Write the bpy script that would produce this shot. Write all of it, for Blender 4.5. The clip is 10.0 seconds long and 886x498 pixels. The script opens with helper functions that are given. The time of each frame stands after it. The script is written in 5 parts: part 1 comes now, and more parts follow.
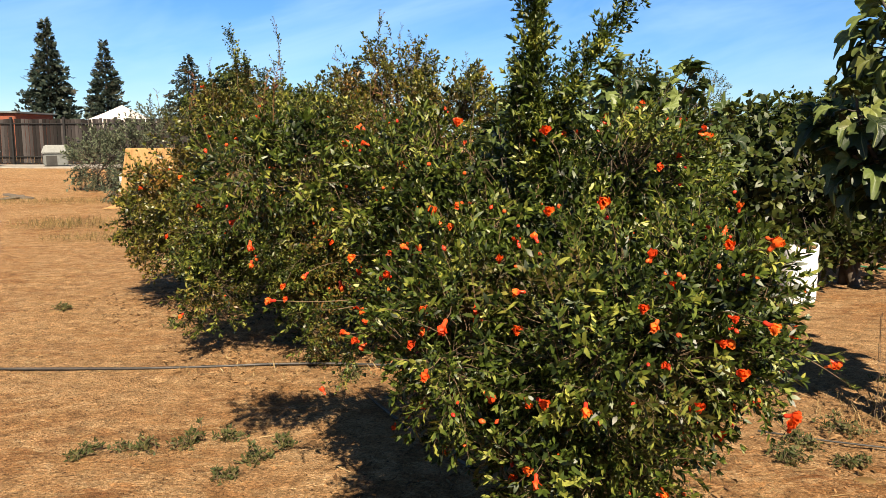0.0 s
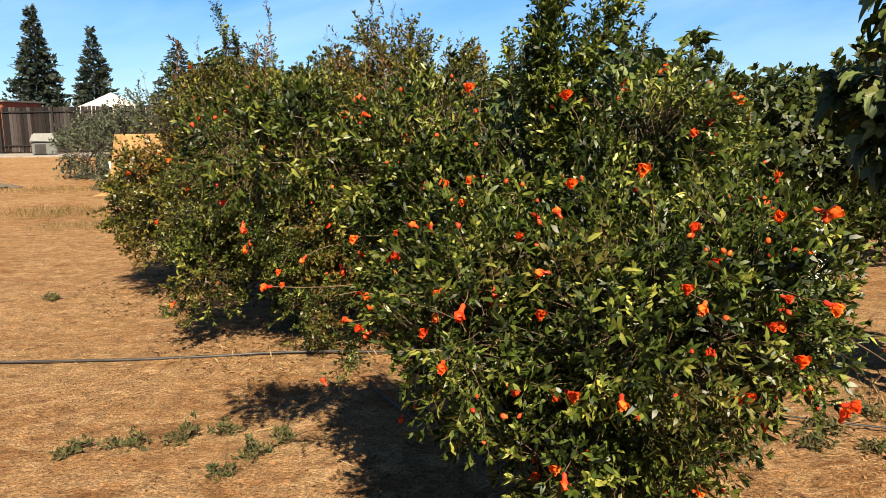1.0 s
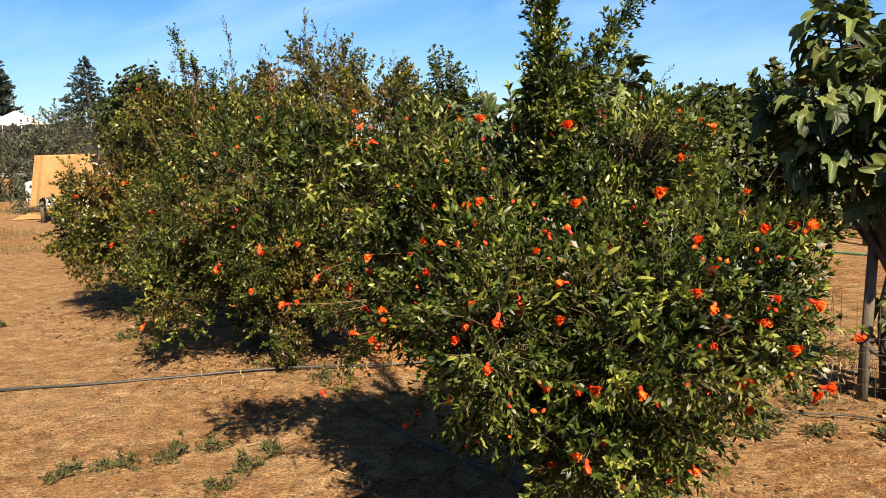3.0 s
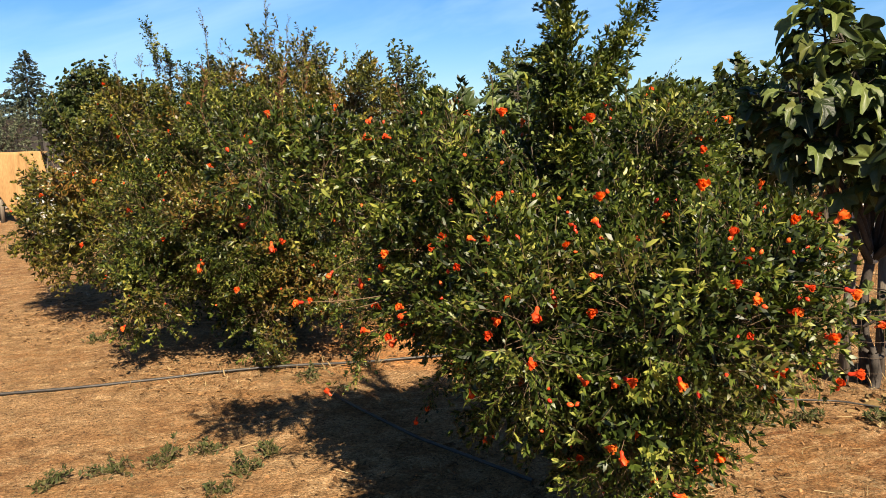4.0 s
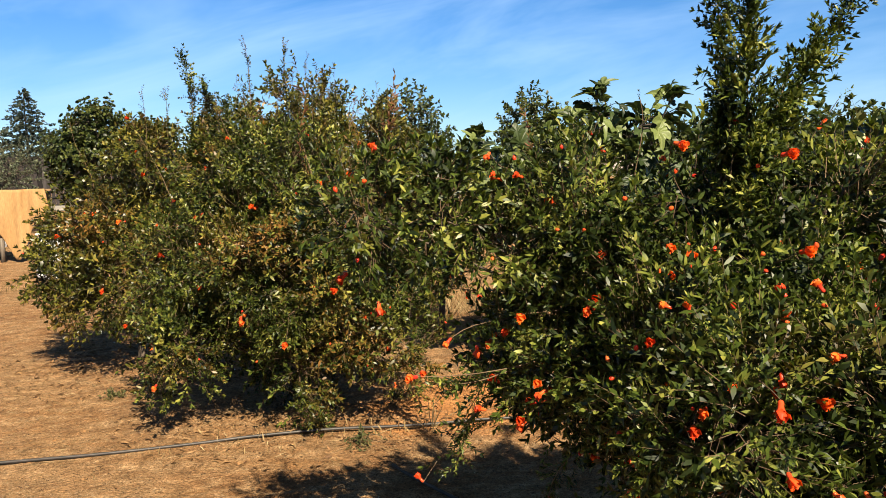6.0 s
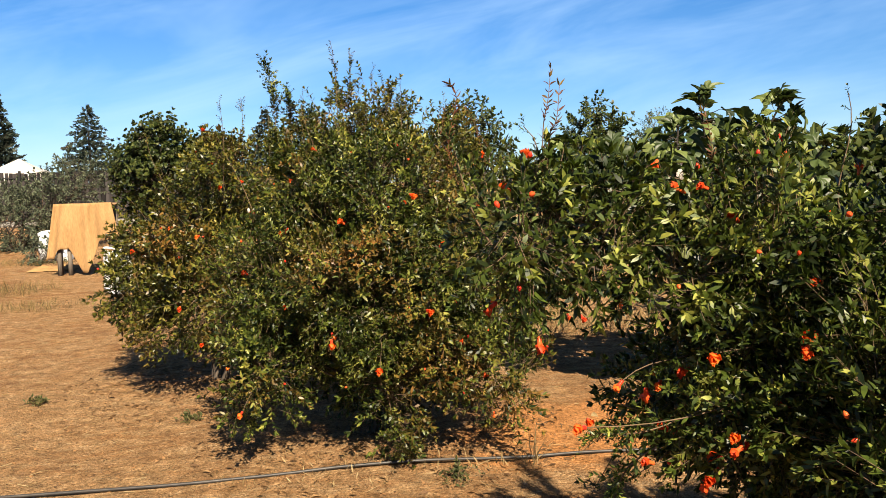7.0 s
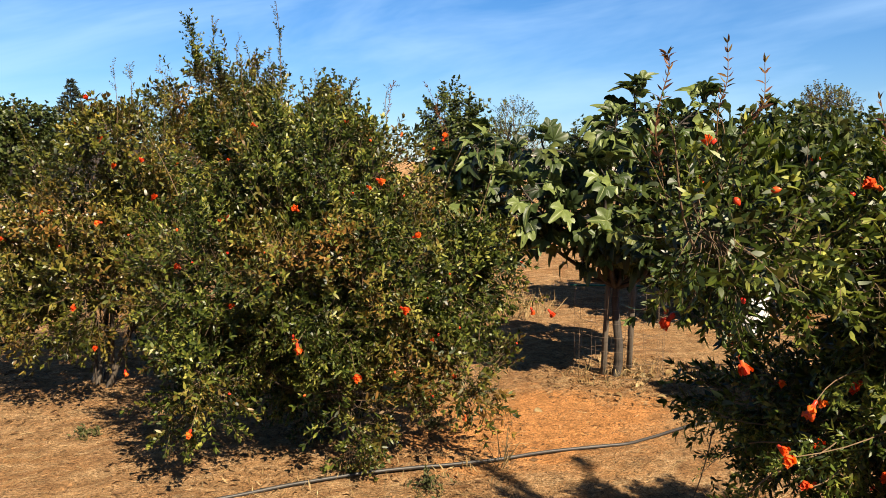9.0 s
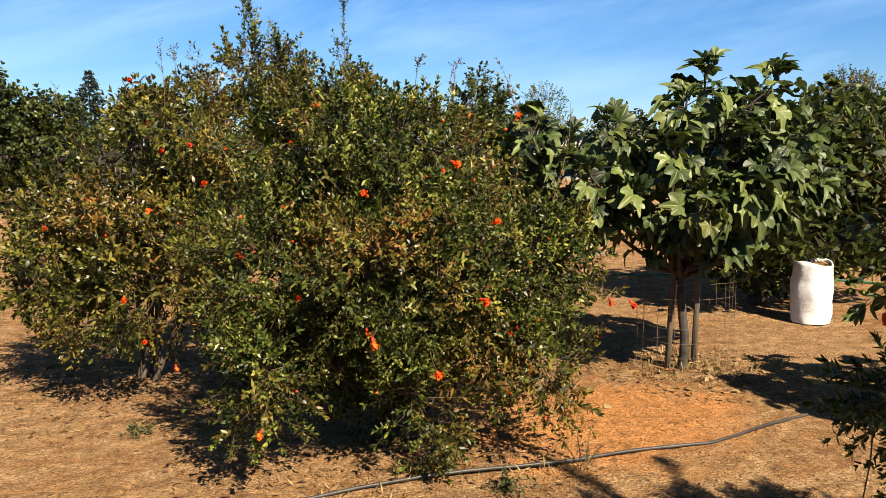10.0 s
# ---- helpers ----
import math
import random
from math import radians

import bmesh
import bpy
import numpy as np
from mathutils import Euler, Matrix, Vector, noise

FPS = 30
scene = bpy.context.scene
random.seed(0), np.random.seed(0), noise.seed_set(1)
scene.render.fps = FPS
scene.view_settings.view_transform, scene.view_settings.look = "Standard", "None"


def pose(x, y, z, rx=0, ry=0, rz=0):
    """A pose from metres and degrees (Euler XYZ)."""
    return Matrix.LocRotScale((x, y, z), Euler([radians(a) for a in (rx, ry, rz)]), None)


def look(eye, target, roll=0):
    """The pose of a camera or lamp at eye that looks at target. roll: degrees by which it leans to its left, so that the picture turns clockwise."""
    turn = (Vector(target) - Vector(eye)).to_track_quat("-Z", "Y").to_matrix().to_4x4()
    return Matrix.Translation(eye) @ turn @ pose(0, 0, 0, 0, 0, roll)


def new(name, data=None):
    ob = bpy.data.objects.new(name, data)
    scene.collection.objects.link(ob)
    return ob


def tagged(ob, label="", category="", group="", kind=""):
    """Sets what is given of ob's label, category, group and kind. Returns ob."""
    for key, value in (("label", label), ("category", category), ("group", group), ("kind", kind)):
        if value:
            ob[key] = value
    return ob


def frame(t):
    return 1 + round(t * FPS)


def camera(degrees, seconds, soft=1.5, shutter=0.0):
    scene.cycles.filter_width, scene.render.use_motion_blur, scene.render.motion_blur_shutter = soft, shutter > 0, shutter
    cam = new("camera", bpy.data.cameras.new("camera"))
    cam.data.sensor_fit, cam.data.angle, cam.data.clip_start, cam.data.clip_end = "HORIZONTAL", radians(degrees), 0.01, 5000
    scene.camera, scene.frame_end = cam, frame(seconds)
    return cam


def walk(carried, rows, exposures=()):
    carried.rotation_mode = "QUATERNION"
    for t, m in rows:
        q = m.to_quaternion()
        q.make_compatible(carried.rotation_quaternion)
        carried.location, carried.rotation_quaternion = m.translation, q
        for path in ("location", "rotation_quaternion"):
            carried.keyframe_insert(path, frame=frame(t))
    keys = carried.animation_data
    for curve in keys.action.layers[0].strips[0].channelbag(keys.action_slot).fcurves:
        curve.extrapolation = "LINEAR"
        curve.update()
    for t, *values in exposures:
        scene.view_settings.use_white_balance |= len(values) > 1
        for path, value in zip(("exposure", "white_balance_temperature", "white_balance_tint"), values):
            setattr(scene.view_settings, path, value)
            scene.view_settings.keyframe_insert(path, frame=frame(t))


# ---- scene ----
cam = camera(58.7, 10.0, soft=0.8)
PATH = [
    (0, (-0.026, -0.004, 1.603), (-0.02, 1.976, 1.32), -0.1),
    (0.5, (-0.028, 0.136, 1.565), (-0.02, 2.112, 1.259), -0.2),
    (1, (-0.077, 0.205, 1.557), (-0.056, 2.179, 1.234), -0.9),
    (1.5, (-0.229, 0.141, 1.609), (0.09, 2.097, 1.339), -0.6),
    (2, (-0.31, 0.078, 1.633), (0.127, 2.01, 1.358), -0.4),
    (2.5, (-0.332, 0.017, 1.612), (-0.098, 1.984, 1.331), -1.3),
    (2.7, (-0.337, -0.005, 1.606), (-0.13, 1.963, 1.321), -1.5),
    (4, (-0.6, 0.051, 1.609), (-0.258, 1.997, 1.301), -1.8),
    (4.5, (-0.601, 0.244, 1.621), (-0.268, 2.197, 1.349), -2.3),
    (5, (-0.665, 0.378, 1.604), (-0.348, 2.338, 1.359), -2.0),
    (5.2, (-0.737, 0.428, 1.589), (-0.407, 2.387, 1.354), -1.5),
    (6.3, (-0.988, 0.747, 1.62), (-0.621, 2.706, 1.447), -1.5),
    (6.5, (-1.022, 0.852, 1.625), (-0.718, 2.823, 1.482), -1.5),
    (7, (-1.166, 1.012, 1.611), (-0.925, 2.99, 1.438), -1.6),
    (7.5, (-1.394, 1.088, 1.634), (-0.962, 3.031, 1.442), -1.8),
    (8, (-1.538, 1.26, 1.611), (-1.096, 3.2, 1.404), -1.2),
    (8.5, (-1.644, 1.434, 1.629), (-1.222, 3.373, 1.382), -1.6),
    (9, (-1.835, 1.548, 1.63), (-1.161, 3.418, 1.408), -0.1),
    (9.5, (-1.998, 1.676, 1.625), (-1.285, 3.529, 1.389), 0.1),
    (10, (-2.033, 1.889, 1.592), (-1.396, 3.769, 1.344), -0.5),
]
walk(cam, [(t, look(eye, target, roll)) for t, eye, target, roll in PATH])

# ---- light ----
SUN_AZ, SUN_EL = 168.0, 42.5            # degrees clockwise from +y, and above the horizon
world = bpy.data.worlds.new("world")
scene.world = world
world.use_nodes = True
wn, wl = world.node_tree.nodes, world.node_tree.links
wn.clear()
sky = wn.new("ShaderNodeTexSky")
sky.sky_type, sky.sun_disc = "NISHITA", False
sky.sun_elevation, sky.sun_rotation = radians(SUN_EL), radians(SUN_AZ)
sky.air_density, sky.dust_density, sky.ozone_density = 1.0, 0.0, 2.5
# thin cirrus over the whole sky
w_co = wn.new("ShaderNodeTexCoord")
w_sep = wn.new("ShaderNodeSeparateXYZ")
w_map = wn.new("ShaderNodeMapping")
w_map.vector_type = "TEXTURE"
w_map.inputs["Rotation"].default_value = (0, radians(-14), 0)
w_map.inputs["Scale"].default_value = (1.0, 1.0, 0.2)
w_noise = wn.new("ShaderNodeTexNoise")
w_noise.inputs["Scale"].default_value, w_noise.inputs["Detail"].default_value = 2.2, 5
w_noise.inputs["Roughness"].default_value, w_noise.inputs["Distortion"].default_value = 0.6, 0.5
w_ramp = wn.new("ShaderNodeMapRange")
w_ramp.inputs[1].default_value, w_ramp.inputs[2].default_value = 0.43, 0.88
w_ramp.inputs[3].default_value, w_ramp.inputs[4].default_value = 0.0, 0.58
w_mix = wn.new("ShaderNodeMix"); w_mix.data_type = "RGBA"
w_mix.inputs[7].default_value = (4.2, 5.9, 7.9, 1)
w_bg = wn.new("ShaderNodeBackground"); w_bg.inputs["Strength"].default_value = 0.05
w_out = wn.new("ShaderNodeOutputWorld")
wl.new(w_co.outputs["Generated"], w_sep.inputs[0])
wl.new(w_co.outputs["Generated"], w_map.inputs[0]); wl.new(w_map.outputs[0], w_noise.inputs["Vector"])
wl.new(w_noise.outputs[0], w_ramp.inputs[0]); wl.new(w_ramp.outputs[0], w_mix.inputs[0])
w_blue = wn.new("ShaderNodeMix"); w_blue.data_type, w_blue.blend_type = "RGBA", "MULTIPLY"
w_blue.inputs[0].default_value = 1.0
w_tint = wn.new("ShaderNodeValToRGB")
w_tint.color_ramp.elements[0].position, w_tint.color_ramp.elements[0].color = 0.0, (0.44, 0.555, 0.75, 1)
w_tint.color_ramp.elements[1].position, w_tint.color_ramp.elements[1].color = 0.30, (0.165, 0.465, 0.745, 1)
w_top = w_tint.color_ramp.elements.new(0.75)
w_top.color = (0.055, 0.15, 0.27, 1)
wl.new(w_sep.outputs[2], w_tint.inputs[0]); wl.new(w_tint.outputs[0], w_blue.inputs[7])
wl.new(sky.outputs[0], w_blue.inputs[6]); wl.new(w_blue.outputs[2], w_mix.inputs[6]); wl.new(w_mix.outputs[2], w_bg.inputs["Color"])
wl.new(w_bg.outputs[0], w_out.inputs[0])

sun_data = bpy.data.lights.new("sun", "SUN")
sun_data.energy, sun_data.angle, sun_data.color = 5.0, radians(0.55), (1.0, 0.86, 0.65)
sun = new("sun", sun_data)
to_sun = Vector((math.sin(radians(SUN_AZ)) * math.cos(radians(SUN_EL)), math.cos(radians(SUN_AZ)) * math.cos(radians(SUN_EL)), math.sin(radians(SUN_EL))))
sun.matrix_world = look(to_sun * 30, (0, 0, 0))
scene.view_settings.exposure = 1.83


# ---- materials ----
def material(name, rough=0.7, spec=0.4):
    m = bpy.data.materials.new(name)
    m.use_nodes = True
    p = m.node_tree.nodes["Principled BSDF"]
    p.inputs["Roughness"].default_value = rough
    p.inputs["Specular IOR Level"].default_value = spec
    return m, m.node_tree.nodes, m.node_tree.links, p


def ramp(nodes, stops):
    r = nodes.new("ShaderNodeValToRGB")
    while len(r.color_ramp.elements) < len(stops):
        r.color_ramp.elements.new(0.5)
    for e, (at, col) in zip(r.color_ramp.elements, stops):
        e.position, e.color = at, (*col, 1)
    return r


def mixed(nodes, links, fac, a, b, blend="MIX"):
    x = nodes.new("ShaderNodeMix")
    x.data_type, x.blend_type = "RGBA", blend
    for sock, val in ((x.inputs[0], fac), (x.inputs[6], a), (x.inputs[7], b)):
        if isinstance(val, bpy.types.NodeSocket):
            links.new(val, sock)
        elif isinstance(val, (int, float)):
            sock.default_value = val
        else:
            sock.default_value = (*val, 1)
    return x.outputs[2]


def noise_tex(nodes, links, scale, detail=4, rough=0.55, kind="Object", stretch=None, distortion=0.0):
    co = nodes.new("ShaderNodeTexCoord")
    n = nodes.new("ShaderNodeTexNoise")
    n.inputs["Scale"].default_value, n.inputs["Detail"].default_value = scale, detail
    n.inputs["Roughness"].default_value, n.inputs["Distortion"].default_value = rough, distortion
    src = co.outputs[kind]
    if stretch:
        mp = nodes.new("ShaderNodeMapping")
        mp.inputs["Scale"].default_value = stretch
        links.new(src, mp.inputs[0])
        src = mp.outputs[0]
    links.new(src, n.inputs["Vector"])
    return n.outputs[0]


def remap(nodes, links, sock, a, b, c=0.0, d=1.0):
    r = nodes.new("ShaderNodeMapRange")
    for i, v in zip((1, 2, 3, 4), (a, b, c, d)):
        r.inputs[i].default_value = v
    links.new(sock, r.inputs[0])
    return r.outputs[0]


def bump(nodes, links, p, sock, strength, distance):
    b = nodes.new("ShaderNodeBump")
    b.inputs["Strength"].default_value, b.inputs["Distance"].default_value = strength, distance
    links.new(sock, b.inputs["Height"])
    links.new(b.outputs[0], p.inputs["Normal"])


def leaf_material(name, stops, bronze, patch=1.6, bronze_cut=(0.52, 0.72), rough=0.36, through_light=0.28, per_object=False, veins=False, gloss=0.16, shoot=0.0):
    """Leaf blades: each one its own green, young growth in patches, light shining through."""
    m, n, l, p = material(name, rough, gloss)
    if per_object:
        rnd = n.new("ShaderNodeObjectInfo").outputs["Random"]
    else:
        rnd = n.new("ShaderNodeNewGeometry").outputs["Random Per Island"]
    r = ramp(n, stops)
    if shoot:                                        # shoot-sized clumps share an age; their light and dark tones paint crown depth
        clump_tone = remap(n, l, noise_tex(n, l, shoot, 3, 0.6), 0.33, 0.67)
        blend = n.new("ShaderNodeMix")
        blend.inputs[0].default_value = 0.45
        l.new(clump_tone, blend.inputs[2]); l.new(rnd, blend.inputs[3]); l.new(blend.outputs[0], r.inputs[0])
    else:
        l.new(rnd, r.inputs[0])
    zone = remap(n, l, noise_tex(n, l, patch, 3), *bronze_cut)
    fl = n.new("ShaderNodeMath"); fl.operation = "FRACT"
    mu = n.new("ShaderNodeMath"); mu.operation = "MULTIPLY"; mu.inputs[1].default_value = 7.31
    l.new(rnd, mu.inputs[0]); l.new(mu.outputs[0], fl.inputs[0])
    pick = remap(n, l, fl.outputs[0], 0.35, 0.6)
    both = n.new("ShaderNodeMath"); both.operation = "MULTIPLY"
    l.new(zone, both.inputs[0]); l.new(pick, both.inputs[1])
    col = mixed(n, l, both.outputs[0], r.outputs[0], bronze)
    fine = remap(n, l, noise_tex(n, l, 90, 3), 0.3, 0.7, 0.8, 1.15)
    hsv = n.new("ShaderNodeHueSaturation")
    l.new(col, hsv.inputs["Color"]); l.new(fine, hsv.inputs["Value"])
    l.new(hsv.outputs[0], p.inputs["Base Color"])
    if veins:
        co = n.new("ShaderNodeTexCoord"); sp = n.new("ShaderNodeSeparateXYZ"); ab = n.new("ShaderNodeMath"); ab.operation = "ABSOLUTE"
        l.new(co.outputs["Object"], sp.inputs[0]); l.new(sp.outputs[0], ab.inputs[0])
        rib = mixed(n, l, remap(n, l, ab.outputs[0], 0.0012, 0.0035, 0.75, 0.0), hsv.outputs[0], (0.16, 0.17, 0.06))
        l.new(rib, p.inputs["Base Color"])
        bump(n, l, p, noise_tex(n, l, 55, 3), 0.35, 0.006)
    tr = n.new("ShaderNodeBsdfTranslucent")
    bright = n.new("ShaderNodeHueSaturation")
    bright.inputs["Value"].default_value, bright.inputs["Saturation"].default_value = 1.9, 1.1
    l.new(hsv.outputs[0], bright.inputs["Color"]); l.new(bright.outputs[0], tr.inputs["Color"])
    mx = n.new("ShaderNodeMixShader"); mx.inputs[0].default_value = through_light
    l.new(p.outputs[0], mx.inputs[1]); l.new(tr.outputs[0], mx.inputs[2])
    l.new(mx.outputs[0], n["Material Output"].inputs["Surface"])
    return m


def mottled(name, a, b, scale, rough=0.8, spec=0.3, relief=0.3, depth=0.01, stretch=None):
    m, n, l, p = material(name, rough, spec)
    big = remap(n, l, noise_tex(n, l, scale, 5, 0.6, stretch=stretch), 0.3, 0.7)
    fine = remap(n, l, noise_tex(n, l, scale * 9, 3, 0.6, stretch=stretch), 0.25, 0.75, 0.75, 1.2)
    hsv = n.new("ShaderNodeHueSaturation")
    l.new(mixed(n, l, big, a, b), hsv.inputs["Color"]); l.new(fine, hsv.inputs["Value"])
    l.new(hsv.outputs[0], p.inputs["Base Color"])
    bump(n, l, p, noise_tex(n, l, scale * 5, 5, 0.6, stretch=stretch), relief, depth)
    return m


# near-black and pale stops put hollow shade and sunlit tips into the leaf colour
POM_LEAF = leaf_material("pomegranate_leaf", [(0.0, (0.0042, 0.0072, 0.0016)), (0.35, (0.0115, 0.0192, 0.0032)), (0.62, (0.048, 0.068, 0.0094)), (0.90, (0.212, 0.214, 0.042))], (0.090, 0.050, 0.0128), bronze_cut=(0.60, 0.80), through_light=0.17, rough=0.42, gloss=0.26, shoot=7.0)
POM_LEAF_WARM = leaf_material("pomegranate_leaf_warm", [(0.0, (0.0048, 0.0076, 0.0018)), (0.35, (0.0128, 0.0205, 0.0034)), (0.62, (0.056, 0.072, 0.0102)), (0.90, (0.215, 0.205, 0.042))], (0.165, 0.080, 0.0190), bronze_cut=(0.50, 0.70), through_light=0.17, rough=0.42, gloss=0.26, shoot=6.0)
POM_LEAF_GOLD = leaf_material("pomegranate_leaf_gold", [(0.0, (0.0054, 0.0076, 0.0018)), (0.35, (0.0165, 0.0220, 0.0036)), (0.62, (0.070, 0.074, 0.0102)), (0.90, (0.205, 0.170, 0.033))], (0.160, 0.080, 0.0190), bronze_cut=(0.48, 0.70), through_light=0.17, rough=0.38, gloss=0.30, shoot=5.0)
FIG_LEAF_JOINED = leaf_material("fig_leaf_joined", [(0.0, (0.0099, 0.0165, 0.0055)), (0.5, (0.032, 0.049, 0.0130)), (1.0, (0.105, 0.130, 0.0360))], (0.105, 0.110, 0.0260), rough=0.46, through_light=0.14, gloss=0.26)
FIG_LEAF = leaf_material("fig_leaf", [(0.0, (0.0099, 0.0165, 0.0055)), (0.5, (0.032, 0.049, 0.0130)), (1.0, (0.105, 0.130, 0.0360))], (0.105, 0.110, 0.0260), rough=0.46, through_light=0.14, gloss=0.26, per_object=True, veins=True)
YOUNG_LEAF = leaf_material("young_leaf", [(0.0, (0.095, 0.036, 0.024)), (0.5, (0.125, 0.060, 0.028)), (1.0, (0.125, 0.095, 0.028))], (0.110, 0.040, 0.024), rough=0.4, through_light=0.3)
BROAD_LEAF = leaf_material("broad_leaf", [(0.0, (0.0075, 0.0136, 0.0040)), (0.5, (0.024, 0.036, 0.0080)), (1.0, (0.075, 0.088, 0.0200))], (0.060, 0.056, 0.0140), rough=0.45, through_light=0.2, gloss=0.25)
GREY_LEAF = leaf_material("grey_green_leaf", [(0.0, (0.0240, 0.0300, 0.0180)), (0.5, (0.058, 0.072, 0.042)), (1.0, (0.125, 0.140, 0.088))], (0.082, 0.078, 0.046), rough=0.6, through_light=0.2)
NEEDLE = leaf_material("conifer_needle", [(0.0, (0.0080, 0.0165, 0.0125)), (0.5, (0.021, 0.031, 0.0230)), (1.0, (0.048, 0.058, 0.042))], (0.058, 0.036, 0.0200), patch=0.5, rough=0.6)
WEED_LEAF = leaf_material("weed_leaf", [(0.0, (0.027, 0.036, 0.0120)), (0.5, (0.052, 0.060, 0.0200)), (1.0, (0.105, 0.095, 0.038))], (0.110, 0.082, 0.032), bronze_cut=(0.45, 0.6), rough=0.6)
STRAW = leaf_material("dry_straw", [(0.0, (0.136, 0.085, 0.034)), (0.5, (0.205, 0.142, 0.063)), (1.0, (0.312, 0.238, 0.125))], (0.142, 0.085, 0.040), rough=0.7, through_light=0.1)
DRY_WEED = leaf_material("dry_weed", [(0.0, (0.051, 0.037, 0.0142)), (0.5, (0.114, 0.077, 0.028)), (1.0, (0.205, 0.142, 0.057))], (0.046, 0.051, 0.0170), rough=0.7, through_light=0.1)
LITTER = leaf_material("leaf_litter", [(0.0, (0.057, 0.028, 0.0114)), (0.5, (0.114, 0.063, 0.026)), (1.0, (0.193, 0.114, 0.051))], (0.068, 0.034, 0.0170), rough=0.7, through_light=0.05)
PETAL = leaf_material("flower_petal", [(0.0, (0.46, 0.040, 0.0080)), (0.5, (0.60, 0.085, 0.0130)), (1.0, (0.66, 0.150, 0.0200))], (0.57, 0.060, 0.0150), rough=0.5, through_light=0.3, per_object=True)
CALYX = leaf_material("flower_calyx", [(0.0, (0.416, 0.023, 0.0134)), (0.6, (0.503, 0.047, 0.0134)), (1.0, (0.537, 0.094, 0.0198))], (0.402, 0.0198, 0.0134), rough=0.28, through_light=0.05, per_object=True)
BARK = mottled("grey_bark", (0.034, 0.026, 0.0181), (0.085, 0.065, 0.048), 14, relief=0.6, stretch=(1, 1, 0.25))
TWIG = mottled("twig_bark", (0.063, 0.037, 0.0198), (0.136, 0.091, 0.051), 20)
FIG_BARK = mottled("fig_bark", (0.0189, 0.0151, 0.0120), (0.056, 0.045, 0.037), 11, relief=0.5)
WHITE_BARK = mottled("whitewashed_bark", (0.361, 0.335, 0.292), (0.602, 0.585, 0.542), 9, relief=0.5)
STAKE = mottled("weathered_stake", (0.060, 0.045, 0.033), (0.127, 0.105, 0.081), 10, relief=0.5, stretch=(3, 3, 0.3))
WIRE = mottled("rusty_wire", (0.068, 0.040, 0.022), (0.136, 0.096, 0.068), 40, rough=0.6)
WHITE_CLOTH = mottled("white_woven_plastic", (0.46, 0.46, 0.47), (0.54, 0.54, 0.54), 7, rough=0.55, relief=0.25, depth=0.012, stretch=(1, 1, 3))
BURLAP = mottled("tan_burlap", (0.193, 0.107, 0.040), (0.261, 0.153, 0.063), 3, rough=0.9, relief=0.3, depth=0.02, stretch=(2.5, 2.5, 0.4))


def board_material():
    """Weathered boards: each its own tone, streaked along the grain."""
    m, n, l, p = material("weathered_fence_board", 0.85, 0.1)
    streak = remap(n, l, noise_tex(n, l, 9, 5, 0.7, stretch=(4, 4, 0.25)), 0.3, 0.7, 0.55, 1.35)
    tone = ramp(n, [(0.0, (0.0085, 0.0072, 0.0070)), (0.3, (0.0170, 0.0142, 0.0136)), (0.75, (0.0270, 0.0232, 0.0226)), (1.0, (0.046, 0.040, 0.039))])
    l.new(n.new("ShaderNodeObjectInfo").outputs["Random"], tone.inputs[0])
    hsv = n.new("ShaderNodeHueSaturation")
    l.new(tone.outputs[0], hsv.inputs["Color"]); l.new(streak, hsv.inputs["Value"])
    l.new(hsv.outputs[0], p.inputs["Base Color"])
    bump(n, l, p, streak, 0.4, 0.01)
    return m


FENCE_WOOD = board_material()
FENCE_STEEL = mottled("dark_fence_steel", (0.0068, 0.0068, 0.0068), (0.0136, 0.0124, 0.0112), 5, rough=0.5)
GREY_PLASTIC = mottled("grey_plastic", (0.067, 0.071, 0.069), (0.104, 0.107, 0.104), 2, rough=0.5)
DARK = mottled("painted_doorway_shade", (0.015, 0.014, 0.013), (0.03, 0.028, 0.026), 4)
CONCRETE = mottled("pale_concrete", (0.170, 0.153, 0.133), (0.227, 0.207, 0.181), 0.8, relief=0.3)
CANVAS = mottled("white_canvas", (0.352, 0.320, 0.295), (0.400, 0.368, 0.344), 0.6, rough=0.8)
RED_WALL = mottled("rust_red_wall", (0.114, 0.031, 0.0170), (0.153, 0.048, 0.026), 0.5)
HOSE_BLACK = mottled("black_poly_pipe", (0.013, 0.0118, 0.0112), (0.040, 0.035, 0.031), 6, rough=0.50, spec=0.35)
HOSE_GREEN = mottled("green_hose", (0.0170, 0.091, 0.051), (0.034, 0.136, 0.079), 6, rough=0.45)
BLUE_PLASTIC = mottled("blue_plastic", (0.0114, 0.114, 0.284), (0.0170, 0.159, 0.341), 5, rough=0.4)


